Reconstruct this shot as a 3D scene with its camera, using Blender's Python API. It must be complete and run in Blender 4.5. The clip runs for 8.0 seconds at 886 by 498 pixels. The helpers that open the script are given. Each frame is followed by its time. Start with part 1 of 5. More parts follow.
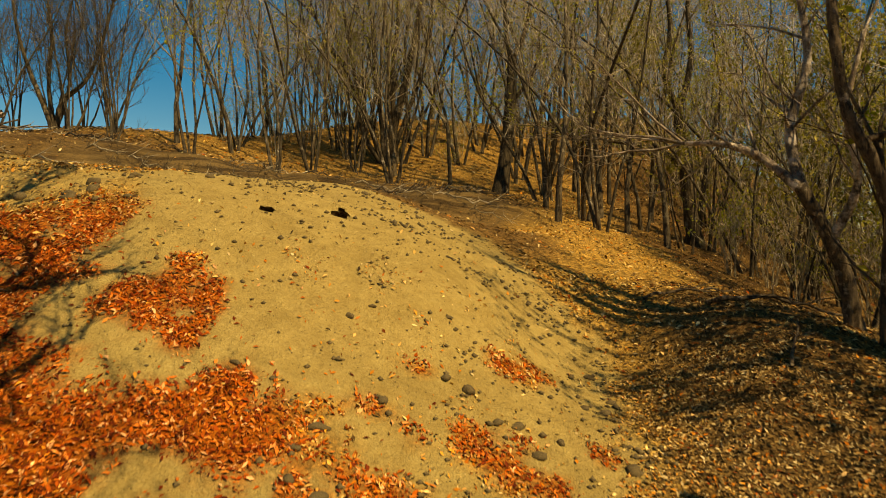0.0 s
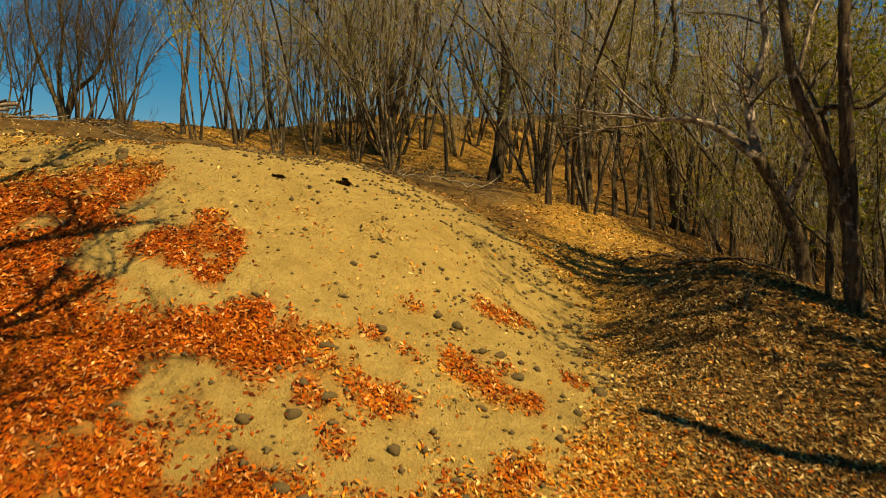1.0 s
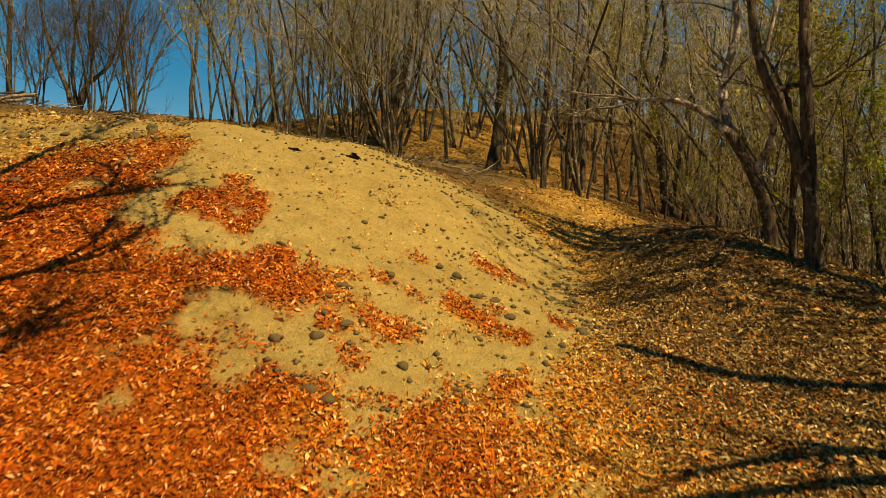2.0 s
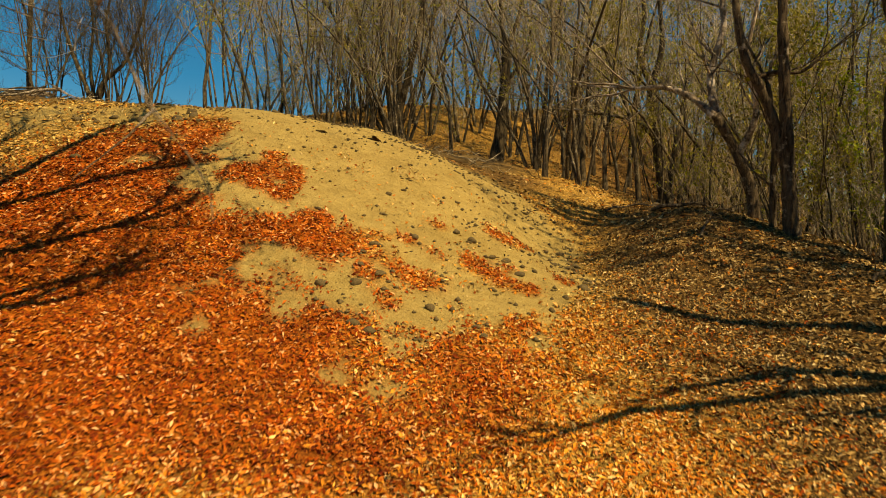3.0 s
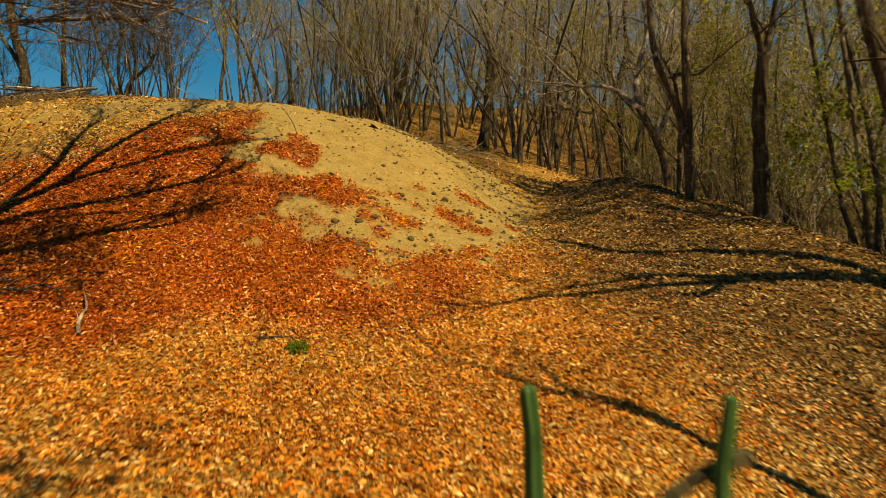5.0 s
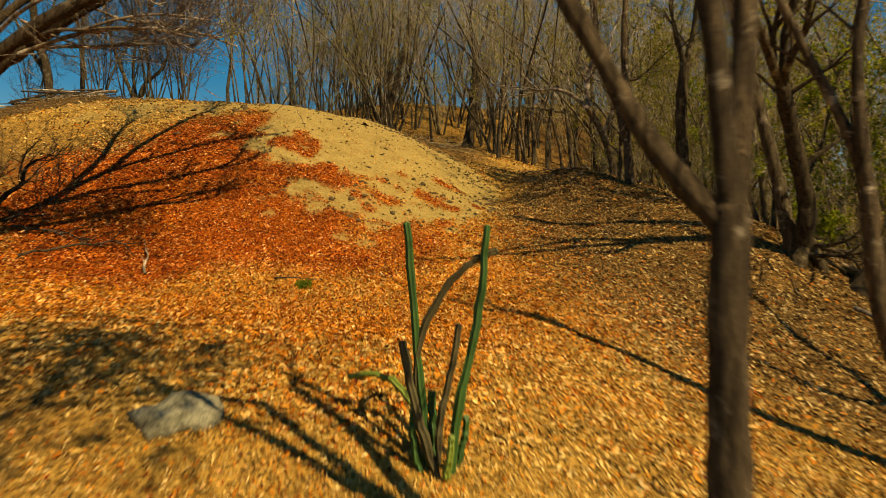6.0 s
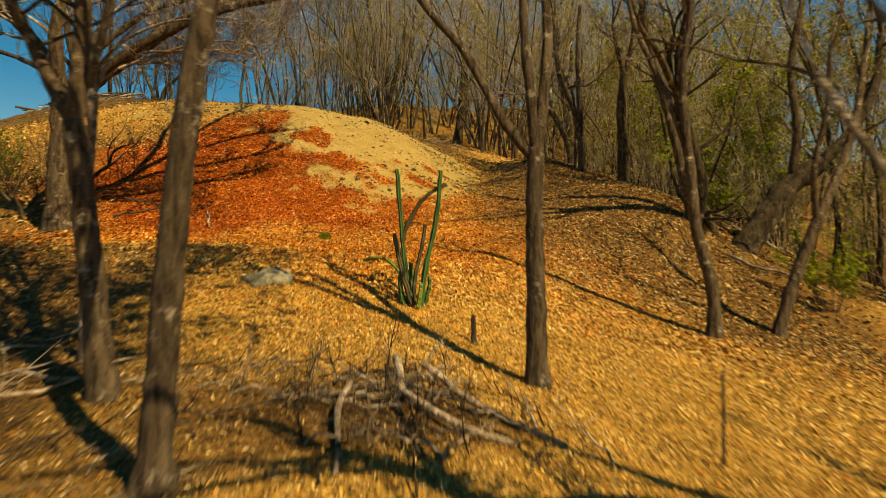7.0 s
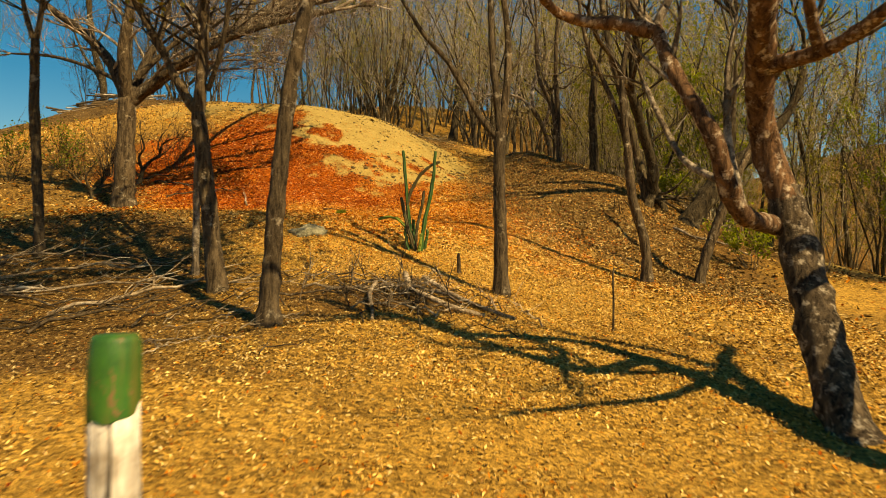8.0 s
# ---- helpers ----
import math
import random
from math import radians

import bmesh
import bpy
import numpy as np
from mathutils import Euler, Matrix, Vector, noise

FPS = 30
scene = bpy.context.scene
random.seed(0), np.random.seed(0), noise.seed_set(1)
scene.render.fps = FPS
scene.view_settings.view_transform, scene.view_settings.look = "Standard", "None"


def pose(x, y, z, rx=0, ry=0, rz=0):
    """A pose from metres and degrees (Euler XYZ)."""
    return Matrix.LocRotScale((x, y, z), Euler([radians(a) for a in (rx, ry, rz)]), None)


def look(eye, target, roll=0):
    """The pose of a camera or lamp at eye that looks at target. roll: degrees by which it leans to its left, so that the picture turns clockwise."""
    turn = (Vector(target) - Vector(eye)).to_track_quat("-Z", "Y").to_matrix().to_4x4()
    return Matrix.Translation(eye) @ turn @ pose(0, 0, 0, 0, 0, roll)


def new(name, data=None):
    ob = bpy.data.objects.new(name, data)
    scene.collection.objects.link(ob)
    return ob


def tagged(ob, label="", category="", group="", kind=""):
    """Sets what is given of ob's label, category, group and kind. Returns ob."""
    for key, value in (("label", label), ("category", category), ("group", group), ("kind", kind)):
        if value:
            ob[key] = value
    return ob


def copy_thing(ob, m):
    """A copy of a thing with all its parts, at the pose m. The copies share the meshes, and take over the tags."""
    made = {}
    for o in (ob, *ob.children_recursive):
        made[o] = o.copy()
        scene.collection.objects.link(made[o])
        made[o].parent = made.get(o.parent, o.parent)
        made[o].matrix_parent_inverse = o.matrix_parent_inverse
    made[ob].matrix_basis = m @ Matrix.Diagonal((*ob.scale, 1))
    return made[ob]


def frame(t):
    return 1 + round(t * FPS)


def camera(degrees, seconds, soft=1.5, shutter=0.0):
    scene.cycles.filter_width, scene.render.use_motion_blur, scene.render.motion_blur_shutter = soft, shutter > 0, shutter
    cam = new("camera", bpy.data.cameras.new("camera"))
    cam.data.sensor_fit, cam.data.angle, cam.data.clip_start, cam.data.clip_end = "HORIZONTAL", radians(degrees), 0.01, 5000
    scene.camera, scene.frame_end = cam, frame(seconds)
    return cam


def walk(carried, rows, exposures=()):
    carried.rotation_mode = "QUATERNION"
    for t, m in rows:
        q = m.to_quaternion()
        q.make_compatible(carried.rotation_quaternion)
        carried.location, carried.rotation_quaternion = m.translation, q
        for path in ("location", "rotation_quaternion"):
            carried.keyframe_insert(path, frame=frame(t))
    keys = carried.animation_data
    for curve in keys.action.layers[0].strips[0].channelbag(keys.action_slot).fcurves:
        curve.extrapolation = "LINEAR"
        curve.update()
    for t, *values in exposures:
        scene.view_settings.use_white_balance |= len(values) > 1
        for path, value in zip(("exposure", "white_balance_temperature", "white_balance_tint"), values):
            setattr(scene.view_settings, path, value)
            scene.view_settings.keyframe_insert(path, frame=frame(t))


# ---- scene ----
TINT = 15
cam = camera(62.7, 8.0, soft=0.9, shutter=0.5)
METRES, EYE, TILT, LEAN, TURN = 14.0, 3.9, 0.0, 0.0, 0.0
ROWS = [
    (0.0, 0.0, 0.0, 0.0, 0.0, 0.0, -0.0),
    (0.5, 0.0026, -0.0281, -0.0143, -0.06, 0.02, -0.02),
    (1.0, 0.0042, -0.0578, -0.0292, -0.09, 0.04, -0.04),
    (1.5, 0.0049, -0.0871, -0.0431, -0.12, 0.04, -0.05),
    (2.0, 0.0028, -0.1157, -0.0585, -0.15, 0.06, -0.05),
    (3.5, -0.015, -0.2169, -0.0973, -0.27, 0.17, -0.08),
    (4.0, -0.0135, -0.2602, -0.1093, -0.24, 0.16, -0.09),
    (5.5, 0.0226, -0.4518, -0.1459, -0.28, 0.19, 0.02),
    (6.0, 0.0343, -0.5421, -0.164, -0.33, 0.2, 0.06),
    (6.5, 0.043, -0.6512, -0.1856, -0.38, 0.25, 0.08),
    (7.0, 0.0495, -0.7712, -0.2118, -0.53, 0.36, 0.04),
    (7.5, 0.0543, -0.891, -0.2404, -0.68, 0.39, 0.01),
    (8.0, 0.051, -0.9558, -0.2524, -0.72, 0.47, 0.12),
]
walk(cam, [(t, pose(0, 0, EYE, TILT, LEAN, TURN) @ pose(METRES * x, METRES * y, METRES * z, 90 + pitch, roll, yaw)) for t, x, y, z, yaw, pitch, roll in ROWS],
     exposures=[(t, e, k, TINT) for t, e, k in ((0.0, 0.38, 11300), (2.0, 0.44, 10800), (3.5, 0.42, 10200), (5.5, 0.28, 10600), (6.5, 0.34, 10900), (7.0, 0.45, 11300), (8.0, 0.63, 12100))])

# ---- light: clear sky, sun behind and to the right ----
SUN_AZ, SUN_EL = math.atan2(0.727, -0.687), radians(46)
world = bpy.data.worlds.new("sky")
scene.world = world
world.use_nodes = True
wn, wl = world.node_tree.nodes, world.node_tree.links
sky = wn.new("ShaderNodeTexSky")
sky.sky_type, sky.sun_disc = "NISHITA", False
sky.sun_elevation, sky.sun_rotation = SUN_EL, SUN_AZ
sky.altitude, sky.air_density, sky.dust_density, sky.ozone_density = 300, 1.0, 0.15, 3.0
deep = wn.new("ShaderNodeHueSaturation")
deep.inputs["Hue"].default_value, deep.inputs["Saturation"].default_value, deep.inputs["Value"].default_value = 0.497, 1.60, 1.75
wl.new(sky.outputs[0], deep.inputs["Color"])
wl.new(deep.outputs[0], wn["Background"].inputs[0])
wn["Background"].inputs[1].default_value = 0.042
sun = new("sun", bpy.data.lights.new("sun", "SUN"))
sun.data.energy, sun.data.angle, sun.data.color = 5.1, radians(0.53), (1.0, 0.90, 0.66)
sun_way = Vector((math.sin(SUN_AZ) * math.cos(SUN_EL), math.cos(SUN_AZ) * math.cos(SUN_EL), math.sin(SUN_EL)))
sun.matrix_world = look(sun_way * 60, (0, 0, 0))


# ---- materials ----
def material(name, rough=0.8, spec=0.3):
    m = bpy.data.materials.new(name)
    m.use_nodes = True
    n, l = m.node_tree.nodes, m.node_tree.links
    b = n["Principled BSDF"]
    b.inputs["Roughness"].default_value = rough
    b.inputs["Specular IOR Level"].default_value = spec
    return m, n, l, b


def noise_node(n, l, scale, detail=6, rough=0.6, stretch=None, dist=0.0):
    t = n.new("ShaderNodeTexNoise")
    t.inputs["Scale"].default_value, t.inputs["Detail"].default_value = scale, detail
    t.inputs["Roughness"].default_value, t.inputs["Distortion"].default_value = rough, dist
    c = n.new("ShaderNodeTexCoord")
    out = c.outputs["Object"]
    if stretch:
        mp = n.new("ShaderNodeMapping")
        mp.inputs["Scale"].default_value = stretch
        l.new(out, mp.inputs[0])
        out = mp.outputs[0]
    l.new(out, t.inputs["Vector"])
    return t.outputs["Fac"]


def ramp(n, l, fac, stops):
    r = n.new("ShaderNodeValToRGB")
    e = r.color_ramp.elements
    e[0].position, e[0].color = stops[0][0], (*stops[0][1], 1)
    e[1].position, e[1].color = stops[-1][0], (*stops[-1][1], 1)
    for p, c in stops[1:-1]:
        k = e.new(p)
        k.color = (*c, 1)
    l.new(fac, r.inputs[0])
    return r.outputs[0]


def mixed(n, l, fac, a, b, kind="MIX"):
    m = n.new("ShaderNodeMix")
    m.data_type, m.blend_type = "RGBA", kind
    for sock, v in ((m.inputs["Factor"], fac), (m.inputs[6], a), (m.inputs[7], b)):
        if isinstance(v, (float, int)):
            sock.default_value = v
        elif isinstance(v, tuple):
            sock.default_value = (*v, 1)
        else:
            l.new(v, sock)
    return m.outputs[2]


def bump(n, l, b, fac, strength, distance):
    k = n.new("ShaderNodeBump")
    k.inputs["Strength"].default_value, k.inputs["Distance"].default_value = strength, distance
    l.new(fac, k.inputs["Height"])
    l.new(k.outputs[0], b.inputs["Normal"])


def ground_material():
    m, n, l, b = material("sand and leaf-strewn soil", 0.95, 0.1)
    at = n.new("ShaderNodeAttribute")
    at.attribute_name = "cover"
    sep = n.new("ShaderNodeSeparateColor")
    l.new(at.outputs["Color"], sep.inputs[0])
    big, mid, fine = noise_node(n, l, 0.7, 5), noise_node(n, l, 5.0, 8, 0.65), noise_node(n, l, 60, 5, 0.7)
    sand = mixed(n, l, 0.6, ramp(n, l, big, [(0.3, (0.31, 0.225, 0.072)), (0.7, (0.47, 0.35, 0.118))]),
                 ramp(n, l, mid, [(0.3, (0.26, 0.18, 0.056)), (0.62, (0.50, 0.375, 0.13))]))
    sand = mixed(n, l, 0.35, sand, ramp(n, l, fine, [(0.35, (0.14, 0.09, 0.03)), (0.65, (0.46, 0.345, 0.13))]))
    grit, crumb = noise_node(n, l, 16, 6, 0.7, None, 0.5), noise_node(n, l, 34, 4, 0.6)
    sand = mixed(n, l, ramp(n, l, grit, [(0.58, (0, 0, 0)), (0.70, (0.7, 0.7, 0.7))]), sand, (0.22, 0.15, 0.05))
    sand = mixed(n, l, ramp(n, l, crumb, [(0.655, (0, 0, 0)), (0.72, (0.8, 0.8, 0.8))]), sand, (0.10, 0.065, 0.022))
    sand = mixed(n, l, ramp(n, l, grit, [(0.30, (0.5, 0.5, 0.5)), (0.42, (0, 0, 0))]), sand, (0.58, 0.46, 0.19))
    stain = noise_node(n, l, 2.3, 7, 0.7, None, 0.4)
    sand = mixed(n, l, ramp(n, l, stain, [(0.48, (0, 0, 0)), (0.66, (0.55, 0.55, 0.55))]), sand, (0.25, 0.175, 0.055))
    flake = n.new("ShaderNodeTexVoronoi")
    flake.inputs["Scale"].default_value, flake.inputs["Randomness"].default_value = 34.0, 1.0
    spot = n.new("ShaderNodeTexCoord")
    l.new(spot.outputs["Object"], flake.inputs["Vector"])
    tone = n.new("ShaderNodeSeparateColor")
    l.new(flake.outputs["Color"], tone.inputs[0])
    chips = ramp(n, l, tone.outputs[0], [(0.0, (0.35, 0.32, 0.30)), (0.45, (0.95, 0.93, 0.90)), (1.0, (1.75, 1.70, 1.60))])
    soil = mixed(n, l, 0.5, ramp(n, l, mid, [(0.3, (0.26, 0.148, 0.034)), (0.7, (0.55, 0.325, 0.078))]),
                 ramp(n, l, fine, [(0.35, (0.19, 0.105, 0.026)), (0.65, (0.62, 0.375, 0.092))]))
    # dun soil for old brown litter, and for shade painted in under the trees
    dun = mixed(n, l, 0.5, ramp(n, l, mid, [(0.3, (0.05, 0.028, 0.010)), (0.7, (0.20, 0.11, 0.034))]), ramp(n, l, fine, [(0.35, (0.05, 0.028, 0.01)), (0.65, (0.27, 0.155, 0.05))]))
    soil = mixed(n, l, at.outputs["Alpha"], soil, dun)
    redsoil = mixed(n, l, 0.5, ramp(n, l, mid, [(0.3, (0.18, 0.036, 0.006)), (0.7, (0.40, 0.11, 0.014))]),
                    ramp(n, l, fine, [(0.35, (0.16, 0.034, 0.006)), (0.65, (0.46, 0.14, 0.02))]))
    col = mixed(n, l, 0.8, mixed(n, l, sep.outputs[1], soil, redsoil), chips, "MULTIPLY")
    # trampled soil and brush, coloured darker for the shade in the ditch
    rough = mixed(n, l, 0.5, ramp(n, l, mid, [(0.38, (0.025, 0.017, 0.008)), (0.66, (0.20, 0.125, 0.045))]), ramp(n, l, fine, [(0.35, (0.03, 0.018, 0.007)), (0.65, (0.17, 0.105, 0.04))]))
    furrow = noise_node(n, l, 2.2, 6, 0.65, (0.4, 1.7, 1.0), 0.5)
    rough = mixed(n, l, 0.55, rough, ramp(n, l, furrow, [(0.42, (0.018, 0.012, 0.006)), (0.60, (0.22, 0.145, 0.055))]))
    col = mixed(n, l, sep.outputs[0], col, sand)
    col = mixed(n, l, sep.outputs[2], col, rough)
    l.new(col, b.inputs["Base Color"])
    add = n.new("ShaderNodeMath")
    add.operation = "MULTIPLY_ADD"
    add.inputs[1].default_value = 0.25
    l.new(fine, add.inputs[0])
    l.new(mid, add.inputs[2])
    bump(n, l, b, add.outputs[0], 1.0, 0.10)
    return m


def leaf_material(name, stops, rough=0.85, through_light=0.0):
    m, n, l, b = material(name, rough, 0.12)
    g = n.new("ShaderNodeNewGeometry")
    col = ramp(n, l, g.outputs["Random Per Island"], stops)
    big, clump = noise_node(n, l, 0.7, 4), noise_node(n, l, 3.5, 4, 0.6)
    col = mixed(n, l, 0.45, col, ramp(n, l, big, [(0.35, (0.55, 0.48, 0.40)), (0.65, (1.1, 1.1, 1.1))]), "MULTIPLY")
    col = mixed(n, l, 0.5, col, ramp(n, l, clump, [(0.36, (0.42, 0.36, 0.29)), (0.6, (1.2, 1.2, 1.2))]), "MULTIPLY")
    l.new(col, b.inputs["Base Color"])
    if through_light:
        t = n.new("ShaderNodeBsdfTranslucent")
        l.new(col, t.inputs[0])
        mx = n.new("ShaderNodeMixShader")
        mx.inputs[0].default_value = through_light
        l.new(b.outputs[0], mx.inputs[1])
        l.new(t.outputs[0], mx.inputs[2])
        l.new(mx.outputs[0], n["Material Output"].inputs[0])
    return m


def bark_material(name, dark, mid, pale, patch=0.55, size=3.2):
    m, n, l, b = material(name, 0.9, 0.15)
    furrow = noise_node(n, l, 20, 8, 0.7, (1, 1, 0.2), 0.6)
    blotch = noise_node(n, l, size, 7, 0.7)
    speck = noise_node(n, l, 45, 3, 0.6)
    info = n.new("ShaderNodeObjectInfo")
    col = ramp(n, l, furrow, [(0.38, dark), (0.62, mid)])
    col = mixed(n, l, ramp(n, l, blotch, [(patch, (0, 0, 0)), (patch + 0.12, (1, 1, 1))]), col, pale)
    col = mixed(n, l, 0.4, col, ramp(n, l, speck, [(0.35, (0.5, 0.5, 0.5)), (0.65, (1.3, 1.3, 1.3))]), "MULTIPLY")
    col = mixed(n, l, 0.5, col, ramp(n, l, info.outputs["Random"], [(0, (0.55, 0.55, 0.55)), (1, (1.35, 1.25, 1.1))]), "MULTIPLY")
    l.new(col, b.inputs["Base Color"])
    bump(n, l, b, furrow, 1.0, 0.05)
    return m


def plain_material(name, a, c, scale, rough=0.85, stretch=None, relief=0.4, depth=0.01):
    m, n, l, b = material(name, rough, 0.3)
    f = noise_node(n, l, scale, 6, 0.65, stretch)
    g = noise_node(n, l, scale * 6, 4, 0.6, stretch)
    col = mixed(n, l, 0.4, ramp(n, l, f, [(0.32, a), (0.68, c)]), ramp(n, l, g, [(0.3, a), (0.7, c)]))
    l.new(col, b.inputs["Base Color"])
    bump(n, l, b, f, relief, depth)
    return m


def cracked_wood(name):
    """Bleached wood with dark upright cracks and stains."""
    m, n, l, b = material(name, 0.85, 0.2)
    grain, crack, stain = noise_node(n, l, 16, 6, 0.65, (2.5, 2.5, 0.3)), noise_node(n, l, 11, 5, 0.6, (2.4, 2.4, 0.22), 0.5), noise_node(n, l, 7, 5, 0.6)
    col = ramp(n, l, grain, [(0.3, (0.34, 0.31, 0.26)), (0.65, (0.80, 0.77, 0.70))])
    col = mixed(n, l, ramp(n, l, stain, [(0.45, (0, 0, 0)), (0.65, (0.8, 0.8, 0.8))]), col, (0.16, 0.12, 0.075))
    col = mixed(n, l, ramp(n, l, crack, [(0.54, (0, 0, 0)), (0.60, (1, 1, 1))]), col, (0.018, 0.014, 0.010))
    l.new(col, b.inputs["Base Color"])
    bump(n, l, b, crack, 0.8, 0.02)
    return m


def worn_paint(name):
    """Green paint, scuffed and stained, with the bare wood showing in chips."""
    m, n, l, b = material(name, 0.55, 0.35)
    tone, chip, streak = noise_node(n, l, 9, 6, 0.65, (1, 1, 0.6)), noise_node(n, l, 26, 6, 0.7, (1, 1, 0.45), 0.4), noise_node(n, l, 5, 5, 0.6, (3, 3, 0.3))
    col = ramp(n, l, tone, [(0.3, (0.003, 0.035, 0.010)), (0.7, (0.035, 0.17, 0.022))])
    col = mixed(n, l, ramp(n, l, streak, [(0.48, (0, 0, 0)), (0.62, (0.8, 0.8, 0.8))]), col, (0.10, 0.11, 0.025))
    col = mixed(n, l, ramp(n, l, chip, [(0.57, (0, 0, 0)), (0.62, (1, 1, 1))]), col, (0.16, 0.10, 0.045))
    l.new(col, b.inputs["Base Color"])
    bump(n, l, b, chip, 0.6, 0.008)
    return m


GROUND = ground_material()
LEAF_RED = leaf_material("rust-red fallen leaves", [(0, (0.07, 0.012, 0.004)), (0.3, (0.25, 0.038, 0.006)), (0.65, (0.45, 0.095, 0.012)), (0.88, (0.62, 0.21, 0.045)), (1, (0.74, 0.42, 0.20))])
LEAF_ORANGE = leaf_material("orange fallen leaves", [(0, (0.18, 0.045, 0.008)), (0.35, (0.52, 0.16, 0.018)), (0.75, (0.74, 0.32, 0.052)), (1, (0.84, 0.57, 0.25))])
LEAF_TAN = leaf_material("tan fallen leaves", [(0, (0.11, 0.065, 0.022)), (0.3, (0.37, 0.225, 0.060)), (0.7, (0.62, 0.395, 0.112)), (1, (0.84, 0.64, 0.28))])
LEAF_BROWN = leaf_material("brown and pale fallen leaves", [(0, (0.028, 0.018, 0.008)), (0.42, (0.165, 0.098, 0.033)), (0.8, (0.39, 0.26, 0.095)), (1, (0.68, 0.54, 0.28))])
FOLIAGE = leaf_material("sparse yellow-green leaves", [(0, (0.14, 0.17, 0.015)), (0.5, (0.33, 0.35, 0.04)), (1, (0.55, 0.52, 0.08))], 0.6, 0.5)
FOLIAGE_DRY = leaf_material("dry ochre leaves on the twigs", [(0, (0.20, 0.16, 0.03)), (0.6, (0.38, 0.32, 0.065)), (1, (0.54, 0.47, 0.13))], 0.7, 0.35)
FOLIAGE_GREEN = leaf_material("fresh green leaves", [(0, (0.05, 0.11, 0.012)), (0.5, (0.12, 0.22, 0.02)), (1, (0.25, 0.34, 0.04))], 0.5, 0.4)
FOLIAGE_OLIVE = leaf_material("fine olive-brown leaves", [(0, (0.13, 0.12, 0.02)), (0.5, (0.27, 0.25, 0.045)), (1, (0.44, 0.40, 0.09))], 0.6, 0.45)
FOLIAGE_FRESH = leaf_material("fresh yellow-green leaves", [(0, (0.10, 0.15, 0.012)), (0.5, (0.24, 0.31, 0.025)), (1, (0.42, 0.46, 0.06))], 0.5, 0.45)
BARK = bark_material("furrowed grey-brown bark", (0.025, 0.018, 0.011), (0.13, 0.10, 0.065), (0.36, 0.32, 0.25), 0.57, 7)
BARK_TRUNK = bark_material("dark forest bark", (0.02, 0.015, 0.009), (0.10, 0.078, 0.045), (0.26, 0.225, 0.155), 0.56)
BARK_WOODS = bark_material("grey forest bark", (0.026, 0.02, 0.012), (0.13, 0.105, 0.066), (0.40, 0.36, 0.27), 0.56)
BARK_MOTTLED = bark_material("mottled rough bark", (0.012, 0.009, 0.006), (0.13, 0.10, 0.068), (0.42, 0.38, 0.31), 0.53, 15)
BARK_RED = bark_material("red-brown peeling bark", (0.04, 0.02, 0.011), (0.25, 0.14, 0.078), (0.62, 0.53, 0.42), 0.535, 12)
BARK_PALE = bark_material("pale grey bark", (0.06, 0.046, 0.033), (0.26, 0.21, 0.155), (0.52, 0.46, 0.38), 0.5, 6)
BARK_FAR = bark_material("weathered forest bark", (0.14, 0.113, 0.07), (0.41, 0.355, 0.24), (0.64, 0.585, 0.46), 0.52)
DEADWOOD = bark_material("bleached dead wood", (0.12, 0.09, 0.06), (0.38, 0.31, 0.22), (0.62, 0.55, 0.44), 0.5)
STONE = plain_material("dusty brown stone", (0.03, 0.022, 0.010), (0.17, 0.125, 0.055), 14, 0.95, None, 0.5, 0.02)
RUBBISH = plain_material("rotten brown debris", (0.02, 0.013, 0.007), (0.20, 0.13, 0.06), 22, 0.95, None, 1.0, 0.05)
BOULDER = plain_material("pale lichened stone", (0.012, 0.016, 0.006), (0.42, 0.40, 0.27), 11, 0.95, None, 1.0, 0.06)
CACTUS = plain_material("ribbed cactus skin", (0.012, 0.045, 0.014), (0.05, 0.14, 0.03), 7, 0.55, (1, 1, 0.3))
CACTUS_PALE = plain_material("pale green cactus skin", (0.07, 0.13, 0.02), (0.20, 0.27, 0.05), 8, 0.6)
CACTUS_DRY = plain_material("corky brown cactus skin", (0.03, 0.025, 0.012), (0.09, 0.08, 0.035), 9, 0.8)
POST_WOOD = cracked_wood("weathered whitish wood")
GREEN_PAINT = worn_paint("worn green paint")

# ---- the lie of the land ----
rng = np.random.default_rng(7)
TABLE = rng.random((256, 256))


def vnoise(x, y, scale, seed=0):
    """Smooth value noise in -1..1 with cells of that many metres."""
    x, y = np.asarray(x, float) / scale + 31.7 * seed, np.asarray(y, float) / scale + 17.3 * seed
    i, j = np.floor(x).astype(int), np.floor(y).astype(int)
    u, v = x - i, y - j
    u, v = u * u * (3 - 2 * u), v * v * (3 - 2 * v)
    a, b = TABLE[i % 256, j % 256], TABLE[(i + 1) % 256, j % 256]
    c, d = TABLE[i % 256, (j + 1) % 256], TABLE[(i + 1) % 256, (j + 1) % 256]
    return 2 * ((a * (1 - u) + b * u) * (1 - v) + (c * (1 - u) + d * u) * v) - 1


def step(a, b, x):
    t = np.clip((x - a) / (b - a), 0, 1)
    return t * t * (3 - 2 * t)


